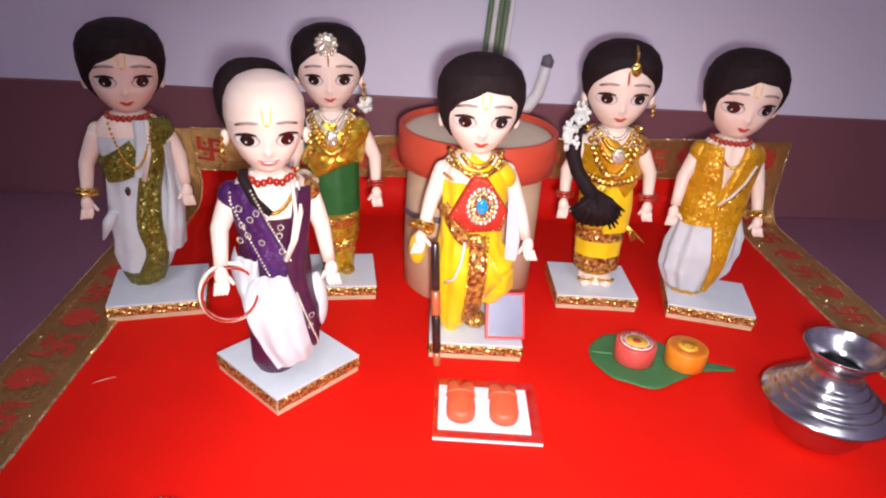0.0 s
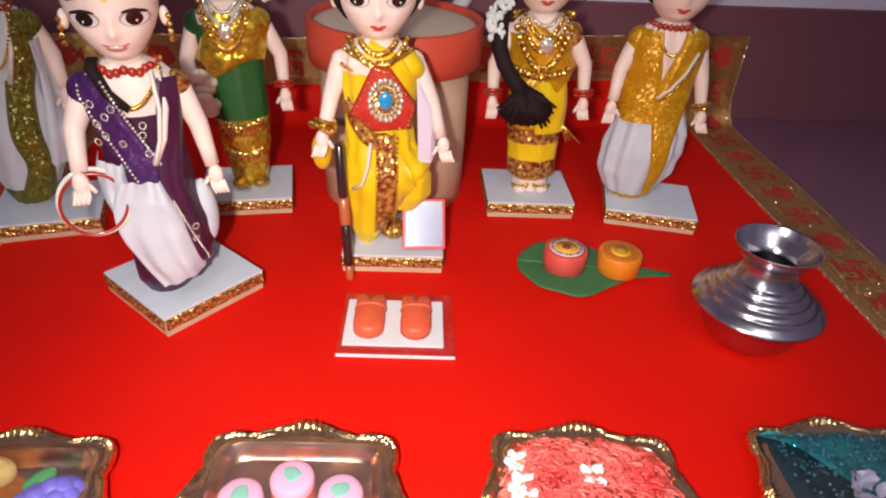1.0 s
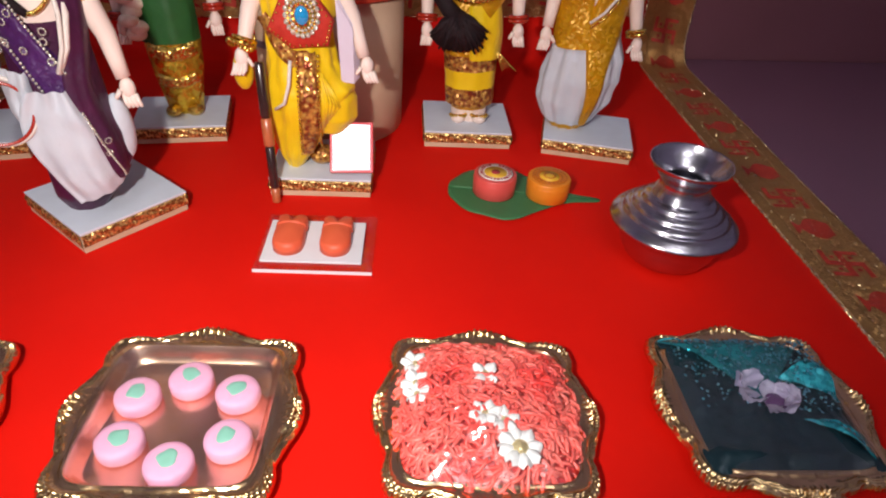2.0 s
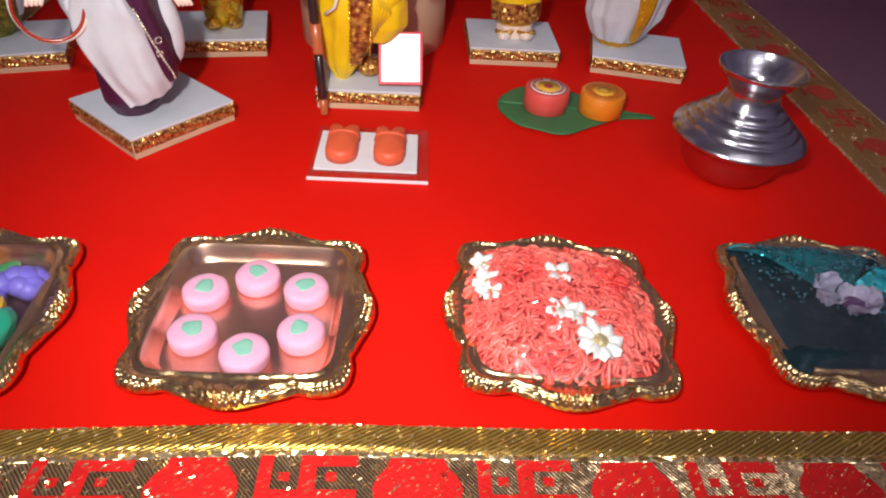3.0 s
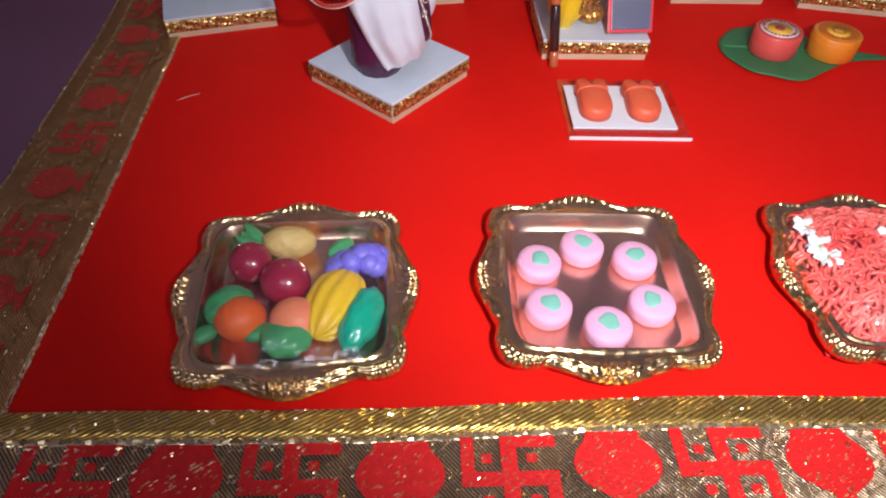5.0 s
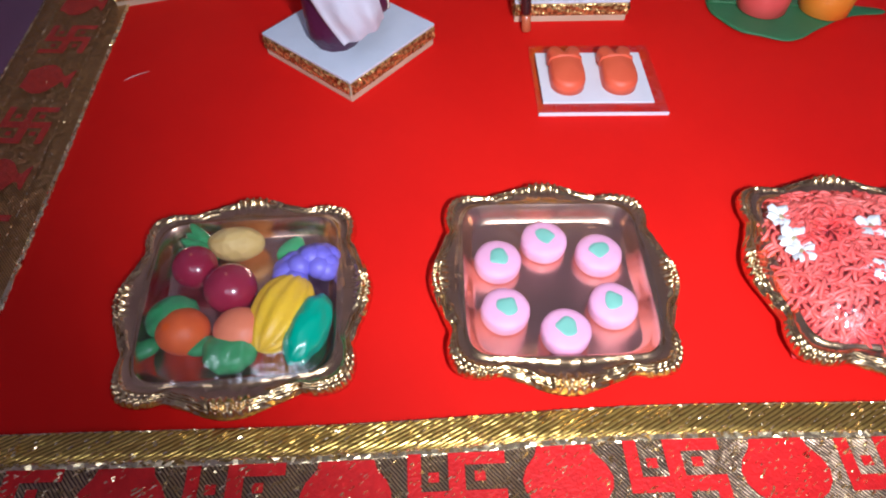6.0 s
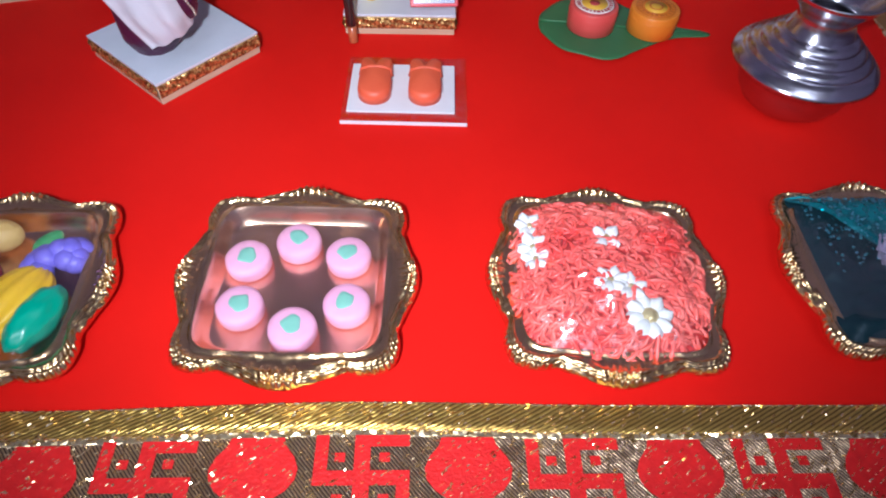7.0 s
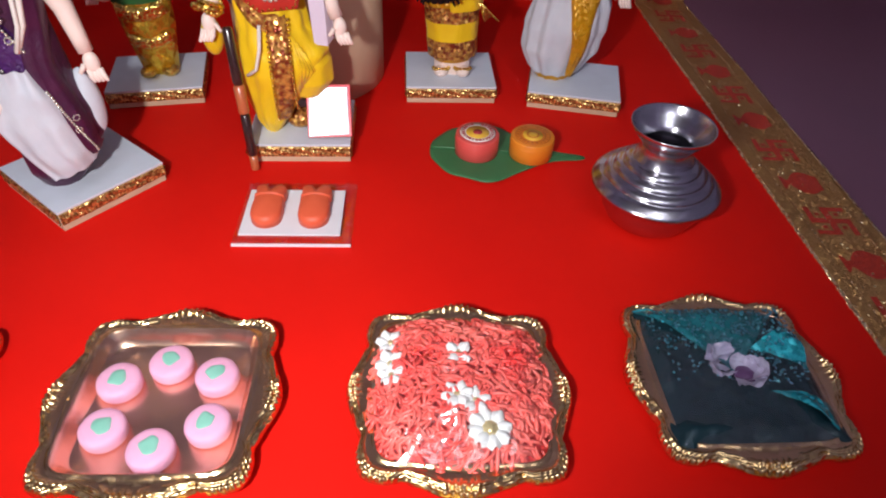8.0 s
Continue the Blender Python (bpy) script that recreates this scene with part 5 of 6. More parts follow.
# ---- what the doll in yellow has with it ----
cane = thing("walking_cane", "thin dark walking cane with copper bands, leaning in the doll's hand", "cane", pose(-0.005, 0.4570, 0.0026))
c0, c1 = Vector((0, 0, 0.0015)), Vector((-0.0085, 0.022, 0.098))
for name, a, b, r, m, lab in (("tip", 0.0, 0.11, 0.0030, CANE_COPPER, "copper tip"), ("shaft", 0.11, 0.42, 0.0034, CANE_DARK, ""), ("collar", 0.42, 0.62, 0.0038, CANE_COPPER, "copper band"),
                              ("grip", 0.62, 1.0, 0.0035, CANE_DARK, "")):
    part(name, tube_data(name, [c0 + (c1 - c0) * (a + (b - a) * t) for t in (0, 0.05, 0.5, 0.95, 1.0)], [r * 0.8, r, r, r, r * 0.8], m, 14), cane, lab)
mirror = thing("standing_mirror", "small mirror card with red edge leaning on the doll stand", "mirror", pose(0.0475, 0.4775, 0.0204, -33, 0, 6.0))
part("frame", box_data("frame", 0.0320, 0.0030, 0.0375, PINK_EDGE, 0.0008), mirror, "red plastic edge")
part("glass", box_data("glass", 0.0275, 0.0010, 0.0335, MIRROR, 0.0002), mirror, "mirror glass", pose(0, -0.0020, 0.0020))

# ---- drum-shaped box, cables ----
drum = thing("round_box", "kraft board drum box with a wide red rim band", "box", pose(0.014, 0.612, 0.0026))
part("body", lathe_data("body", [(0.0610, 0.0), (0.0625, 0.0012), (0.0628, 0.05), (0.0625, 0.124), (0.0605, 0.125)], DRUM_TAN, 64, 0.004), drum, "plain kraft board side")
part("rim_band", lathe_data("rim_band", [(0.0640, 0.1195), (0.0712, 0.1210), (0.0720, 0.135), (0.0720, 0.1535), (0.0705, 0.1550), (0.0680, 0.1545), (0.0670, 0.1500), (0.0665, 0.12)], DRUM_RED, 64, 0.004, caps=False), drum, "red paper rim")
part("lid_disc", lathe_data("lid_disc", [(0.0664, 0.146), (0.0664, 0.1500), (0.0600, 0.1508), (0.001, 0.1508)], DRUM_CREAM, 64), drum, "cream board top")
part("stripe", grid("stripe", lambda u, v: Vector((0.0636 * math.cos(radians(188 + 62 * u)), 0.0636 * math.sin(radians(188 + 62 * u)), 0.069 + 0.006 * v + 0.012 * u)), 20, 1, CABLE_GREY), drum, "grey tape stripe")

cords = thing("cable_bundle", "green and white cables hanging down the wall", "cable", pose(0.030, wall_y(0.03) - 0.010, 0.140))
for k, m in enumerate((CABLE_GREEN, CABLE_WHITE, CABLE_GREEN, CABLE_GREEN, CABLE_WHITE)):
    x = -0.013 + 0.0058 * k
    part("cable", tube_data("cable", [(x - 0.002, 0, 0.0), (x, 0, 0.06), (x + 0.004, 0.001, 0.14), (x + 0.010, 0.002, 0.30)], 0.0031, m, 10), cords)
cord = thing("white_cable", "white cable end with a grey plug curling off the wall", "cable", pose(0.076, wall_y(0.08) - 0.012, 0.130))
part("lead", tube_data("lead", [(-0.016, 0, -0.008), (-0.004, 0, 0.004), (0.006, 0, 0.020), (0.010, 0, 0.038), (0.012, 0, 0.052)], [0.0075, 0.0076, 0.0072, 0.0068, 0.0064], CABLE_WHITE, 12), cord)
part("plug", tube_data("plug", [(0.012, 0, 0.052), (0.013, 0, 0.058), (0.011, 0, 0.064)], [0.0070, 0.0072, 0.0050], CABLE_GREY, 12), cord, "grey plug")

# ---- steel pot ----
pot = thing("steel_pot", "small polished steel water pot with a flared mouth", "pot", pose(0.2695, 0.4160, 0.0026) @ Matrix.Scale(0.965, 4))
prof = [(0.016, 0.0), (0.022, 0.0006), (0.0285, 0.006), (0.0325, 0.013), (0.0350, 0.021), (0.0362, 0.0275), (0.0415, 0.0296), (0.0434, 0.0314), (0.0426, 0.0332)]
r, z = 0.0410, 0.0344
for k in range(4):
    prof += [(r, z), (r - 0.0015, z + 0.0018), (r - 0.0034, z + 0.0030), (r - 0.0050, z + 0.0035), (r - 0.0054, z + 0.0042)]
    r, z = r - 0.0054, z + 0.0047
prof += [(0.0180, 0.0565), (0.0166, 0.0600), (0.0168, 0.0630), (0.0190, 0.0665), (0.0230, 0.0705), (0.0258, 0.0745), (0.0268, 0.0770), (0.0267, 0.0777), (0.0260, 0.0770)]
part("body", lathe_data("body", prof, STEEL, 72, caps=False), pot)
part("mouth", lathe_data("mouth", [(0.0260, 0.0770), (0.0246, 0.0735), (0.0216, 0.0697), (0.0180, 0.0662), (0.0158, 0.0630), (0.0156, 0.0600), (0.0170, 0.0560), (0.028, 0.0400), (0.034, 0.022), (0.02, 0.003), (0.001, 0.003)], STEEL, 72, caps=False), pot)

# ---- betel leaf with two round boxes ----
outline = []
for k in range(72):
    a = 2 * math.pi * k / 72
    c = math.cos(a)
    r = 0.042 if c < 0 else 0.042 + 0.030 * c ** 5
    x, y = r * 1.05 * c, (0.0385 if c < 0.3 else 0.0385 - 0.020 * (c - 0.3)) * math.sin(a) * (1 if c < 0 else (1 - c ** 2 * 0.55))
    outline.append((x, y + 0.001 * math.sin(9 * a)))
leaf = thing("betel_leaf", "flat dark green heart shaped leaf lying on the cloth", "leaf", pose(0.1645, 0.4905, 0.0030, 0, 0, -3))
part("blade", plate_data("blade", outline, 0.0009, LEAF_GREEN, 0.0006, 5), leaf)
part("midrib", tube_data("midrib", [(-0.043, 0.002, 0.0012), (-0.038, 0.001, 0.0017), (0.0, 0.0, 0.0021), (0.045, 0, 0.0016), (0.072, 0, 0.0010)], [0.0012, 0.0011, 0.0006, 0.0004, 0.0002], LEAF_VEIN, 8), leaf, "pale stem and midrib")


def round_box(name, label, x, y, body_mat, bands):
    b = thing(name, label, "box", pose(x, y, 0.0046), "small round boxes")
    part("body", lathe_data("body", [(0.0158, 0.0), (0.0163, 0.0004), (0.0165, 0.008), (0.0164, 0.0158), (0.0160, 0.0164), (0.0152, 0.0166)], body_mat, 48), b)
    part("lid_line", lathe_data("lid_line", [(0.0160, 0.0116), (0.01672, 0.0118), (0.01672, 0.0121), (0.0160, 0.0123)], body_mat, 48, caps=False), b)
    for k, (r0, r1, m) in enumerate(bands):
        h = 0.0167 + 0.0002 * k
        part("printed_ring" if r0 else "printed_disc", lathe_data("printed", [(r1, h - 0.0006), (r1, h + 0.0002), (max(r0, 0.0002), h + 0.0002)], m, 40, caps=False), b)
    return b


pink = round_box("kumkum_box", "small round pink box with a printed yellow lid", 0.1560, 0.4890, BOX_PINK, ((0.0, 0.0140, LABEL_RED), (0.0088, 0.0132, LABEL_WHITE), (0.0, 0.0088, LABEL_YELLOW), (0.0, 0.0035, LABEL_RED)))
orange = round_box("turmeric_box", "small round orange box with embossed rings on its lid", 0.1975, 0.4880, BOX_ORANGE, ((0.0125, 0.0135, ORANGE_DARK), (0.0090, 0.0098, ORANGE_DARK), (0.0, 0.0075, LABEL_YELLOW), (0.0035, 0.0048, ORANGE_DARK)))
for owner, m, radius, count in ((pink, LABEL_RED, 0.0110, 26), (orange, ORANGE_DARK, 0.0112, 22)):
    v, f = [], []
    for k in range(count):
        a = 2 * math.pi * k / count
        if 0.2 < (k / count) < 0.28:
            continue
        i = len(v)
        w, h = 0.0006 + 0.0003 * ((k * 7) % 3), 0.0013
        for du, dv in ((-w, -h), (w, -h), (w, h), (-w, h)):
            v.append(((radius + dv) * math.cos(a) - du * math.sin(a), (radius + dv) * math.sin(a) + du * math.cos(a), 0.01745))
        f.append((i, i + 1, i + 2, i + 3))
    part("print_bars", mesh("print_bars", v, f, [m], smooth=False), owner, "dark printed bars")

# ---- acrylic plate with a pair of small clay sandals ----
plate = thing("acrylic_plate", "clear acrylic plate with a white card lying on red cloth", "plate", pose(0.0335, 0.4085, 0.0030, 0, 0, 2))
part("slab", box_data("slab", 0.0755, 0.0640, 0.0024, ACRYLIC, 0.0006), plate, "clear acrylic slab")
# white strip gives the clear slab's front edge its highlight as colour
part("slab_edge_glint", box_data("slab_edge_glint", 0.0750, 0.0008, 0.0022, CARD_WHITE, 0.0002), plate, "white strip put in as the front edge's highlight", pose(0, -0.0324, 0.0002))
card = thing("white_card", "white card rectangle lying on the acrylic plate", "card", pose(0.0315, 0.4070, 0.0056, 0, 0, 2), data=box_data("white_card", 0.0645, 0.0470, 0.0014, CARD_WHITE, 0.0003))
sole = arc(0, -0.0095, 0.0100, 180, 360, 18) + [(0.0100, -0.003), (0.0094, 0.004), (0.0090, 0.009), (0.0098, 0.012)] + arc(0.0056, 0.0142, 0.0044, 0, 115, 7) + [(0.0014, 0.0150), (0.0, 0.0120), (-0.0014, 0.0150)] \
    + arc(-0.0056, 0.0142, 0.0044, 65, 180, 7) + [(-0.0098, 0.012), (-0.0090, 0.009), (-0.0094, 0.004), (-0.0100, -0.003)]
for x, y in ((0.0150, 0.4080), (0.0455, 0.4090)):
    sandal = thing("clay_sandal", "small glossy orange clay sandal on a white card", "sandal", pose(x, y, 0.0070, 0, 0, 2), "pair of clay sandals")
    part("sole", plate_data("sole", sole, 0.0074, CLAY_ORANGE, 0.0030, 6), sandal)
    part("strap", tube_data("strap", [(-0.0096, 0.0060, 0.003), (-0.0082, 0.0058, 0.0080), (-0.004, 0.0054, 0.0096), (0.004, 0.0054, 0.0096), (0.0082, 0.0058, 0.0080), (0.0096, 0.0060, 0.003)], [0.0012, 0.0014, 0.0014, 0.0014, 0.0014, 0.0012], CLAY_ORANGE, 10), sandal)


# ---- ornate trays ----
TRAY_A = 0.0497


def tray_r(a, k=1.0, bumps=1.0):
    """The tray's outline: a square with rounded corners and a broad lobe in the middle of each side."""
    c, s = abs(math.cos(a)), abs(math.sin(a))
    n = 7.5
    r = TRAY_A / (c ** n + s ** n) ** (1 / n)
    deg = math.degrees(a) % 90
    mid, cor = min(deg, 90 - deg), abs(deg - 45)
    lobe = 0.5 + 0.5 * math.cos(math.pi * min(1.0, mid / 27))
    notch = math.exp(-((mid - 29.5) / 3.2) ** 2)
    r += bumps * (0.0068 * lobe ** 0.8 - 0.0017 * notch + 0.0006 * math.exp(-(cor / 8) ** 2))
    return r * k


# reach, height, and how strongly the ring is embossed
TRAY_RINGS = [(0.00, 0.0022, 0), (0.45, 0.0022, 0), (0.715, 0.0022, 0), (0.742, 0.0030, 0), (0.775, 0.0062, 0), (0.806, 0.0098, 0), (0.822, 0.0110, 0), (0.834, 0.0112, 0), (0.846, 0.0104, 0), (0.862, 0.0099, 0),
              (0.878, 0.0099, 0), (0.894, 0.0101, 0.15), (0.906, 0.0107, 0.5), (0.915, 0.0116, 1), (0.924, 0.0125, 1), (0.934, 0.0123, 1), (0.944, 0.0117, 1), (0.953, 0.0122, 1), (0.962, 0.0130, 1), (0.971, 0.0134, 1),
              (0.980, 0.0132, 1), (0.989, 0.0124, 1), (0.996, 0.0114, 0.6), (1.000, 0.0104, 0), (0.992, 0.0092, 0), (0.94, 0.0090, 0), (0.82, 0.0076, 0), (0.72, 0.0040, 0), (0.0, 0.0040, 0)]


UNDER = 24


def tray_data():
    n, verts, faces = 1080, [], []
    for j, (k, z, orn) in enumerate(TRAY_RINGS):
        for i in range(n):
            a = 2 * math.pi * i / n
            r = tray_r(a, max(k, 0.004), min(1.0, max(0.0, (k - 0.82) / 0.10)))
            deg = math.degrees(a) % 90
            mid, cor = min(deg, 90 - deg), abs(deg - 45)
            shell, corner = math.exp(-(mid / 9) ** 4), math.exp(-(cor / 13) ** 4)
            side = a if deg < 45 else -a
            h = z - 0.0042 * min(1.0, max(0.0, (k - 0.895) / 0.09)) if j < UNDER else z - 0.0036
            if orn:
                # rope of beads round the corners, a shell in the middle of each side, long scrolls between
                rope = math.sin(a * 148 + 75 * k + 2.0 * noise.noise(Vector((a * 9, 0.0, k * 8)))) * (0.0008 if k > 0.945 else 0.0005) * (0.55 + 0.9 * noise.noise(Vector((math.cos(a) * 9, math.sin(a) * 9, 3.0))))
                fan = 0.0010 * math.sin(side * 100 + (k - 0.9) * 34) + 0.0012
                scroll = 0.0007 * math.sin(k * 190 + 2.5 * math.sin(a * 12))
                h += orn * (corner * (rope + 0.0004) + shell * fan + max(0.0, 1 - shell - corner) * scroll)
                h += orn * 0.0004 * noise.noise(Vector((math.cos(a) * 22, math.sin(a) * 22, k * 30)))
                if k > 0.975:
                    r += 0.0004 * (corner * math.sin(a * 148 + 73) + shell * math.sin(side * 100))
            verts.append((r * math.cos(a), r * math.sin(a), h))
    for j in range(len(TRAY_RINGS) - 1):
        for i in range(n):
            i2 = (i + 1) % n
            faces.append((j * n + i, j * n + i2, (j + 1) * n + i2, (j + 1) * n + i))
    cut = 6
    me_well = mesh("well", verts[:(cut + 1) * n], faces[:cut * n], [TRAY_WELL])
    me_rim = mesh("rim", verts[cut * n:], [tuple(q - cut * n for q in f) for f in faces[cut * n:]], [TRAY_GOLD, TRAY_BRIM],
                  [1 if TRAY_RINGS[j][2] < 0.2 else 0 for j in range(cut, len(TRAY_RINGS) - 1) for _ in range(n)])
    return me_well, me_rim


TRAY_WELL_ME, TRAY_RIM_ME = tray_data()
TRAYS = {"fruit": (-0.1430, 0.2435, 6), "sweets": (-0.0050, 0.2565, 2), "petals": (0.1390, 0.2650, 1), "cloth": (0.2815, 0.2785, 3)}


def film_data(height, seed, size=0.0475, wrinkles=0.0012):
    n = 70

    def fn(u, v):
        x, y = (u - 0.5) * 2, (v - 0.5) * 2
        k = (abs(x) ** 4 + abs(y) ** 4) ** 0.25
        s = 1.0 if k < 1e-6 else max(abs(x), abs(y)) / k
        dome = max(0.0, 1 - max(abs(x), abs(y)) ** 2.0)
        return Vector((x * s * size, y * s * size, 0.0112 + height * dome + wrinkles * dome * (noise.noise(Vector((x * 3 + seed, y * 3, seed))) + 0.45 * (1 - 2 * abs(noise.noise(Vector((x * 5 + y * 2, y * 6 - x, seed * 3))))))))
    return grid("film", fn, n, n, FILM)


for key, extra in (("fruit", "miniature clay fruit"), ("sweets", "six pink sweets"), ("petals", "red petal shreds"), ("cloth", "a folded teal cloth")):
    x, y, turn = TRAYS[key]
    tray = thing("gold_tray", "square ornate gold tray holding " + extra, "tray", pose(x, y, 0.0026, 0, 0, turn) @ Matrix.Diagonal((1.002, 1.012, 1.0, 1.0)), "row of gold trays")
    part("well", TRAY_WELL_ME, tray, "reflective inner well")
    part("rim", TRAY_RIM_ME, tray, "embossed gold rim")


def on_tray(key, dx, dy, z=0.0, turn=0):
    x, y, t = TRAYS[key]
    return pose(x + dx, y + dy, 0.0026 + 0.0022 + z, 0, 0, turn)


for key, h, seed in (("fruit", 0.0138, 1.0), ("petals", 0.0165, 5.0), ("cloth", 0.0075, 9.0), ("sweets", 0.0015, 13.0)):
    x, y, turn = TRAYS[key]
    film = thing("cling_film", "clear plastic film stretched over the tray", "film", pose(x, y, 0.0026, 0, 0, turn), "films over trays", data=film_data(h, seed, 0.0440, wrinkles={"fruit": 0.0014, "petals": 0.0042, "cloth": 0.0018, "sweets": 0.0003}[key]))
    film.visible_shadow = False

# ---- six sweets ----
for x, y in ((-0.0085, 0.2790), (-0.0315, 0.2665), (0.0175, 0.2715), (0.0205, 0.2425), (-0.0025, 0.2280), (-0.0290, 0.2385)):
    sweet = thing("pink_sweet", "round pink sweet with a green dot in a gold tray", "sweet", pose(x * 0.96, y * 0.96 + 0.01015, 0.0048, 0, 0, x * 4000) @ Matrix.Scale(0.94, 4), "six pink sweets")
    part("disc", lathe_data("disc", [(0.0100, 0.0), (0.0109, 0.0004), (0.0113, 0.0016), (0.0115, 0.0050), (0.0112, 0.0068), (0.0103, 0.0079), (0.0080, 0.0086), (0.0045, 0.0090), (0.0005, 0.0091)], CANDY_PINK, 40, 0.02), sweet)
    dot = [(0.0048 * (1 + 0.16 * math.sin(3 * a + x * 900)) * math.cos(a), 0.0047 * (1 + 0.14 * math.cos(2 * a + y * 700)) * math.sin(a)) for a in [2 * math.pi * k / 20 for k in range(20)]]
    part("dot", plate_data("dot", dot, 0.0007, CANDY_GREEN, 0.0003, 1), sweet, "green dot", pose(0, 0.0005, 0.0086))


# ---- clay fruit ----
def leaf_blob(name, lx, ly, material, parent, m, bend=0.35):
    pts = [(lx * math.cos(a) * (1 if math.cos(a) < 0 else 1.25), ly * math.sin(a) * (1 - 0.25 * math.cos(a))) for a in [2 * math.pi * k / 24 for k in range(24)]]
    return part(name, plate_data(name, pts, 0.0022, material, 0.0018, 3), parent, "", m)


for dx, dy, r, lab in ((-0.0240, 0.0130, 0.0102, "glossy dark red toy apple with a short stem"), (-0.0050, 0.0010, 0.0116, "glossy round red toy apple with a short stem")):
    ap = thing("toy_apple", lab, "apple", on_tray("fruit", dx, dy), "clay fruit")
    part("flesh", blob_data("flesh", r, r, r * 0.86, FRUIT_RED, 0.05, 90, n=32, rows=20), ap)
    part("stem", tube_data("stem", [(0, 0, r * 1.62), (0.0006, 0.001, r * 1.74)], 0.0007, CANE_COPPER, 8), ap)
fr = thing("toy_orange", "orange clay fruit with green leaves behind it", "fruit", on_tray("fruit", -0.0205, -0.0205, turn=40), "clay fruit")
part("flesh", blob_data("flesh", 0.0110, 0.0104, 0.0090, FRUIT_ORANGE, 0.10, 80, n=32, rows=18), fr)
part("leaf", blob_data("leaf", 0.0112, 0.0090, 0.0078, FRUIT_GREEN, 0.12, 200, seed=3.0, n=36, rows=18), fr, "", pose(-0.0005, 0.0096, 0.0012))
part("leaf", blob_data("leaf", 0.0060, 0.0040, 0.0030, FRUIT_GREEN, 0.10, 70, seed=5.0), fr, "", pose(-0.0150, 0.0040, 0.0030))
fr = thing("toy_peach", "peach coloured clay fruit with green leaves in front", "fruit", on_tray("fruit", 0.0030, -0.0195), "clay fruit")
part("flesh", blob_data("flesh", 0.0110, 0.0105, 0.0088, FRUIT_PEACH, 0.06, 80, n=32, rows=18), fr)
part("leaf", blob_data("leaf", 0.0112, 0.0098, 0.0060, FRUIT_GREEN, 0.11, 200, n=36, rows=18), fr, "", pose(-0.0022, -0.0098, 0.0024))
part("leaf", blob_data("leaf", 0.0074, 0.0042, 0.0032, FRUIT_GREEN, 0.14, 90, seed=2.0), fr, "", pose(-0.0135, -0.0066, 0.0040, 0, 0, 25))
fr = thing("toy_mango", "ribbed yellow clay fruit hugged by a teal green leaf", "fruit", on_tray("fruit", 0.0190, -0.0105, turn=-17), "clay fruit")
part("flesh", blob_data("flesh", 0.0136, 0.0098, 0.0196, FRUIT_YELLOW, 0.06, 90, ribs=11, rib_depth=0.10, n=66, rows=22), fr, "", pose(0, -0.0196, 0.0092, -90, 0, 0))
part("leaf", blob_data("leaf", 0.0084, 0.0172, 0.0086, FRUIT_TEAL, 0.10, 300, n=44, rows=24), fr, "glossy teal leaf", pose(0.0146, -0.0040, 0.0010, 0, 0, 2))
gr = thing("toy_grapes", "bunch of violet clay grapes", "grapes", on_tray("fruit", 0.0265, 0.0140, turn=10), "clay fruit")
rng = random.Random(8)
for k in range(22):
    a, rr = rng.uniform(0, 6.28), rng.uniform(0, 1) ** 0.5
    part("grape", blob_data("grape", 0.0058, 0.0058, 0.0052, FRUIT_PURPLE, 0.03, 90, n=14, rows=9) if k == 0 else bpy.data.meshes["grape"], gr,
         "", pose(0.0130 * rr * math.cos(a), 0.0088 * rr * math.sin(a) + 0.003 * math.cos(a), 0.0062 * (1 - rr * rr)))
leaf_blob("leaf", 0.0072, 0.0058, FRUIT_GREEN, gr, pose(-0.0075, 0.0120, 0.0050, 10, -5, 60))
pn = thing("toy_pineapple", "sand yellow clay pineapple with a green crown", "fruit", on_tray("fruit", -0.0085, 0.0270, turn=4), "clay fruit")
part("flesh", blob_data("flesh", 0.0130, 0.0082, 0.0082, FRUIT_SAND, 0.05, 160, n=32, rows=18), pn)
for k in range(4):
    leaf_blob("crown_leaf", 0.0082, 0.0034, FRUIT_GREEN, pn, pose(-0.0165, -0.004 + 0.0028 * k, 0.005 + 0.0015 * (k % 2), 0, -12, 172 - 14 * k))


# ---- red petal shreds with white blossoms ----
def mound_h(x, y):
    k = (abs(x / 0.0475) ** 3.2 + abs(y / 0.0465) ** 3.2)
    return 0.0028 + 0.0145 * max(0.0, 1 - k) ** 0.8


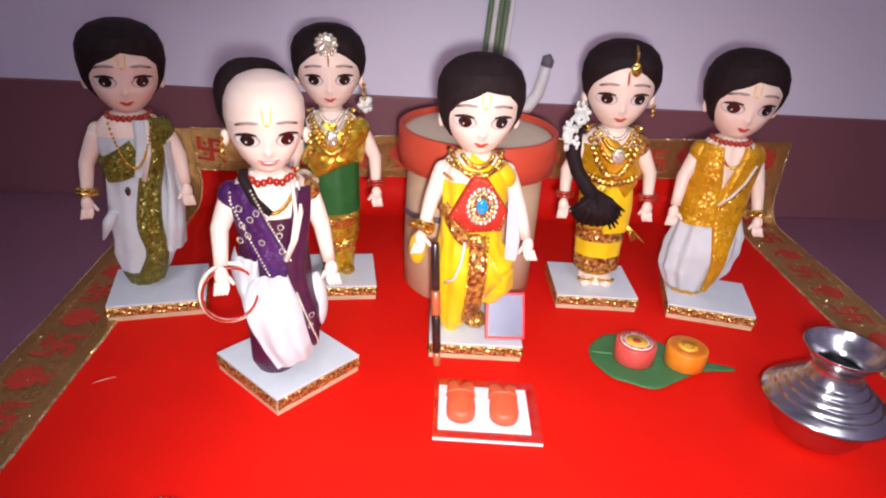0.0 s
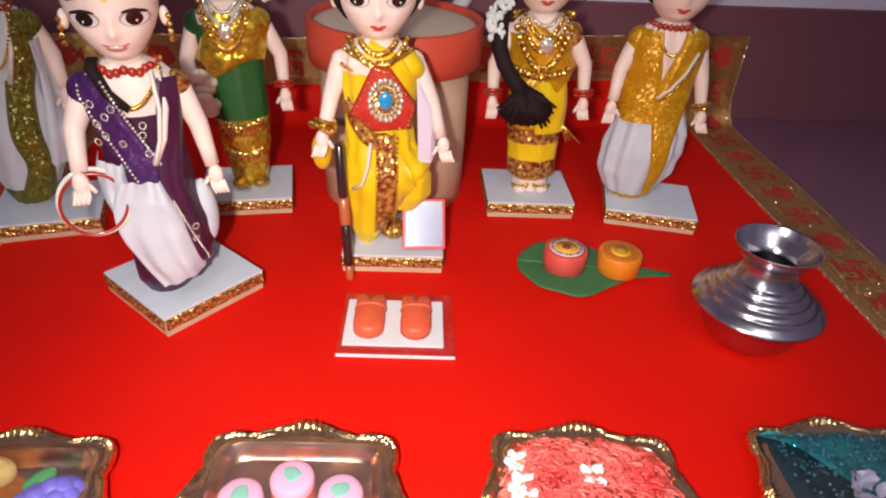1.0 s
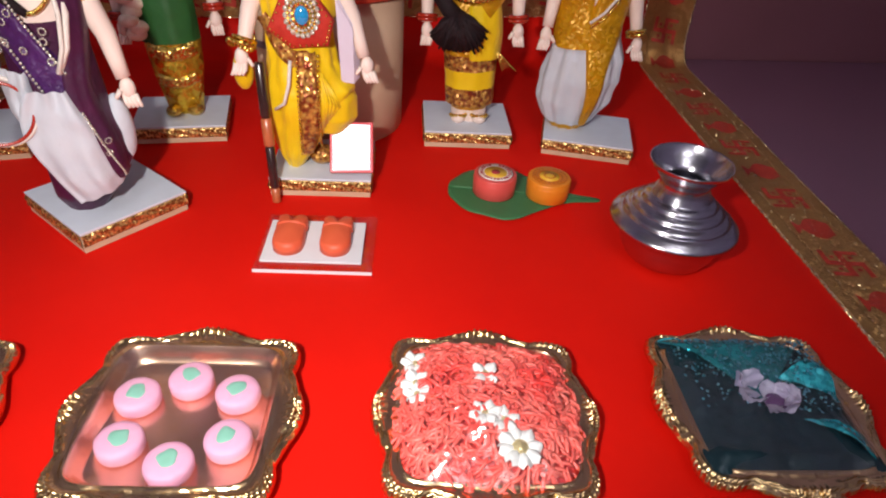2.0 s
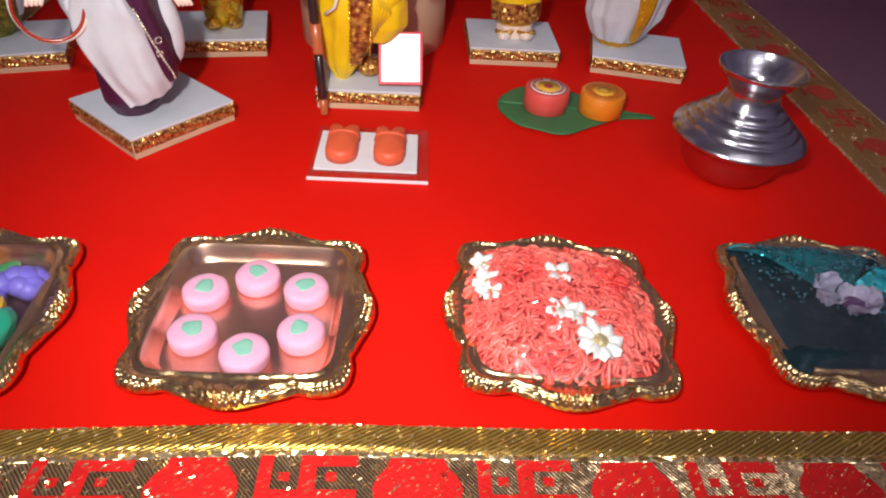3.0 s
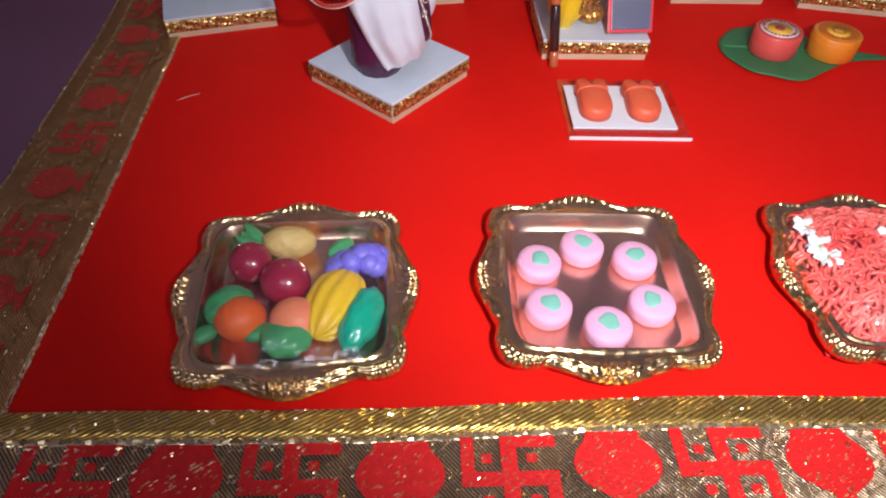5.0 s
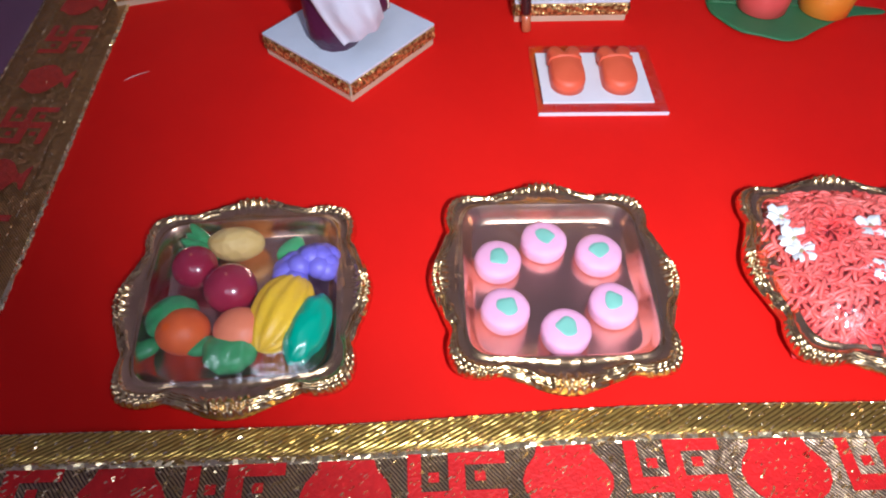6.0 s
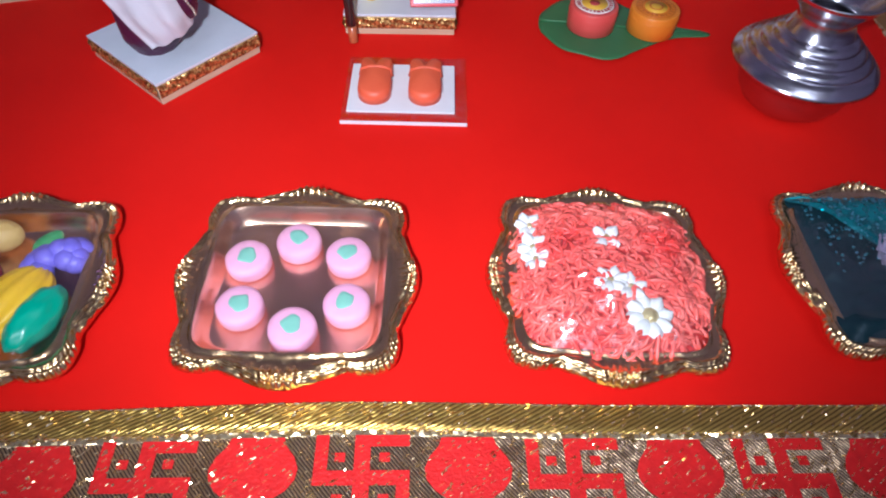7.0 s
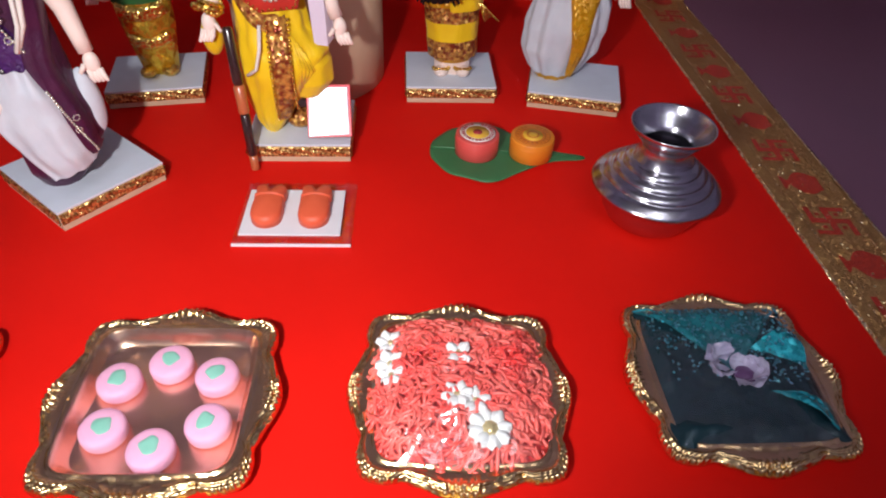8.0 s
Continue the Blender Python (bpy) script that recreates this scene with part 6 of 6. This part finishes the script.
bed = thing("petal_mound", "heap of red shredded petals filling the tray", "petals", on_tray("petals", 0, 0, 0), kind="stuff")
part("bed", grid("bed", lambda u, v: Vector(((u - 0.5) * 0.092, (v - 0.5) * 0.090, mound_h((u - 0.5) * 0.092, (v - 0.5) * 0.090) - 0.0020 + 0.0016 * noise.noise(Vector((u * 18, v * 18, 0))))), 44, 44, PETAL_BASE), bed)
sv, sf = [], []
rng = random.Random(4)
for k in range(1150):
    x, y = rng.uniform(-0.045, 0.045), rng.uniform(-0.044, 0.044)
    if abs(x / 0.0455) ** 3.2 + abs(y / 0.0445) ** 3.2 > 1:
        continue
    a, bend, pts = rng.uniform(0, 6.28), rng.uniform(-260, 260), []
    lift = rng.uniform(-0.0006, 0.0026)
    for i in range(6):
        pts.append(Vector((x, y, mound_h(x, y) + lift + 0.0010 * math.sin(i * 1.2 + k))))
        x, y = x + 0.0024 * math.cos(a), y + 0.0024 * math.sin(a)
        x, y = max(-0.0462, min(0.0462, x)), max(-0.0452, min(0.0452, y))
        a += radians(bend) / 6
    v, f = tube_lists(pts, [0.0004, 0.0008, 0.0010, 0.0010, 0.0008, 0.0003], 6)
    o = len(sv)
    sv += v
    sf += [tuple(o + q for q in face) for face in f]
tagged(part("shreds", mesh("shreds", sv, sf, [PETAL_RED]), bed, "curled red shreds"), kind="stuff")


def petal_data(l, w):
    verts, faces, nu, nv = [], [], 8, 6
    for i in range(nu + 1):
        t = i / nu
        ww = w * math.sin(math.pi * (0.16 + 0.76 * t ** 1.35)) ** 0.75
        for j in range(nv + 1):
            s = -1 + 2 * j / nv
            verts.append((l * t, ww * s, 0.0012 * math.sin(t * 2.6) - 0.0012 * s * s + 0.0010 * (1 - abs(s)) * 0.6))
    for i in range(nu):
        for j in range(nv):
            faces.append((i * (nv + 1) + j, (i + 1) * (nv + 1) + j, (i + 1) * (nv + 1) + j + 1, i * (nv + 1) + j + 1))
    return mesh("petal", verts, faces, [FLOWER_WHITE])


PETAL_ME = petal_data(0.0066, 0.0027)
CENTRE_ME = blob_data("centre", 0.0026, 0.0026, 0.0016, STAMEN, 0.1, 300, n=16, rows=10)
for k, (x, y, petals, size, lab) in enumerate(((0.1030, 0.2880, 6, 1.0, ""), (0.1040, 0.2735, 5, 1.0, ""), (0.1050, 0.2660, 5, 0.9, ""), (0.1380, 0.2780, 4, 0.95, ""), (0.1370, 0.2530, 6, 1.0, ""),
                                               (0.1455, 0.2500, 5, 0.95, ""), (0.1515, 0.2360, 8, 1.35, "g"))):
    tx, ty = TRAYS["petals"][:2]
    z = 0.0048 + mound_h(x - tx, y - ty) + 0.0012
    fl = thing("white_blossom", "white artificial blossom with a gold centre on red petals" if lab else "small white artificial blossom lying on red petals", "flower",
               pose(x, y, z, 8 * math.sin(k * 2.0), 8 * math.cos(k * 3.0), k * 47), "white blossoms")
    for i in range(petals):
        part("petal", PETAL_ME, fl, "", pose(0, 0, 0.0003 * (i % 2), 0, -14, 360 / petals * i) @ Matrix.Scale(size * 1.2, 4))
    part("centre", CENTRE_ME, fl, "pale gold bead" if lab else "", Matrix.Scale(size * (1.15 if lab else 0.75), 4))

# ---- folded teal cloth with an organza flower ----
tx, ty = TRAYS["cloth"][:2]


def folded(u, v):
    x, y = (u - 0.5) * 0.082, (v - 0.5) * 0.080
    e = max(abs(u - 0.5), abs(v - 0.5)) * 2
    h = 0.0098 + 0.0024 * noise.noise(Vector((x * 45, y * 45, 2.0))) + 0.0012 * noise.noise(Vector((x * 140, y * 140, 7.0)))
    h -= 0.0045 * max(0.0, e - 0.80) / 0.20
    skew = 0.0014 * math.sin(y * 50)
    return Vector((x + skew, y, h + 0.0020 * max(0.0, 1 - abs(x + y) / 0.012)))


teal = thing("folded_cloth", "dark teal satin blouse piece folded flat with sequins", "cloth", on_tray("cloth", 0.0005, 0, 0, 4) @ Matrix.Diagonal((1.07, 1.07, 1.10, 1.0)))
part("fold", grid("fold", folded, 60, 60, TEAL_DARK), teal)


def flap(name, corner, a, b, m, lift):
    """A loose triangular fold of the cloth."""
    def fn(u, v):
        p = Vector(corner) + (Vector(a) - Vector(corner)) * u * (1 - v) + (Vector(b) - Vector(corner)) * u * v
        base = folded(p.x / 0.082 + 0.5, p.y / 0.080 + 0.5)
        return Vector((base.x, base.y, base.z + lift * math.sin(math.pi * min(1, u)) + 0.0006 + 0.0008 * noise.noise(Vector((p.x * 260, p.y * 260, 1)))))
    return part(name, grid(name, fn, 18, 18, m), teal, "shiny teal fold")


# corner folds of the same cloth, their sheen put in as brighter teal
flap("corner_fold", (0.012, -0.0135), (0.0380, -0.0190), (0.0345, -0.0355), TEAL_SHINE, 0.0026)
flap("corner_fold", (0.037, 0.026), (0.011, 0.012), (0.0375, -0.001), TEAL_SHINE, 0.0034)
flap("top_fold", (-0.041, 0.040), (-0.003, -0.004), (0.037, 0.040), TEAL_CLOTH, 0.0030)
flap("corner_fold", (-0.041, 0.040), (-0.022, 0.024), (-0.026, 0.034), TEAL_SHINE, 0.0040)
rng = random.Random(17)
qv, qf = [], []
for k in range(620):
    x, y = rng.uniform(-0.037, 0.037), rng.uniform(-0.01, 0.038)
    if y < -0.5 * x - 0.006 and rng.random() < 0.8:
        continue
    p = folded(x / 0.082 + 0.5, y / 0.080 + 0.5) + Vector((0, 0, 0.0040 if y > 0.010 else 0.0012))
    t, i = Vector((rng.uniform(-0.5, 0.5), rng.uniform(-0.5, 0.5), 1)).normalized(), len(qv)
    ax = t.orthogonal().normalized()
    ay = t.cross(ax)
    qv += [p + (ax * math.cos(a) + ay * math.sin(a)) * 0.0008 for a in [2 * math.pi * q / 6 for q in range(6)]]
    qf.append(tuple(range(i, i + 6)))
tagged(part("sequin_scatter", mesh("sequin_scatter", qv, qf, [SEQUIN], smooth=False), teal, "tiny teal sequins"), kind="stuff")
rose = thing("organza_flower", "crumpled lilac organza flower on a teal cloth", "flower", pose(0.2772, 0.2738, 0.0048 + 0.0122))
for k, (px, py, turn, tilt, size) in enumerate(((-0.0070, 0.0030, 200, 24, 1.0), (-0.0050, 0.0050, 120, 30, 0.95), (-0.0060, -0.0010, 250, 20, 0.85), (0.0035, 0.0010, 60, 26, 0.8), (0.0070, -0.0030, 330, 28, 1.0),
                                                (0.0040, -0.0060, 280, 22, 0.95), (0.0080, -0.0010, 20, 34, 0.85))):
    def fn(u, v, k=k):
        s, t = (u - 0.5) * 2, v
        w = 0.0078 * math.sin(math.pi * (0.15 + 0.70 * t)) ** 0.7
        return Vector((0.0105 * t, w * s, 0.0040 * math.sin(2.3 * t) + 0.0034 * s * s + 0.0022 * noise.noise(Vector((u * 4 + k, v * 4, k)))))
    part("petal", grid("petal", fn, 12, 12, ORGANZA), rose, "", pose(px * 1.15, py * 1.25, 0.0008, 0, -tilt - 12, turn) @ Matrix.Scale(size * 1.05, 4))
part("centre", blob_data("centre", 0.0056, 0.0052, 0.0030, PLUM_CENTRE, 0.25, 260), rose, "dark plum middle", pose(0.0055, -0.0030, 0.0006))

# ---- a loose thread on the cloth ----
thread_pts = [(-0.0075, -0.0014, 0.0004), (-0.0030, -0.0004, 0.0009), (0.0015, 0.0009, 0.0006), (0.0078, 0.0016, 0.0004)]
thing("loose_thread", "short pale loose thread lying on the red cloth", "thread", pose(-0.2440, 0.4055, 0.0030, 0, 0, 26), data=tube_data("loose_thread", thread_pts, [0.0001, 0.00022, 0.00022, 0.0001], THREAD, 8))
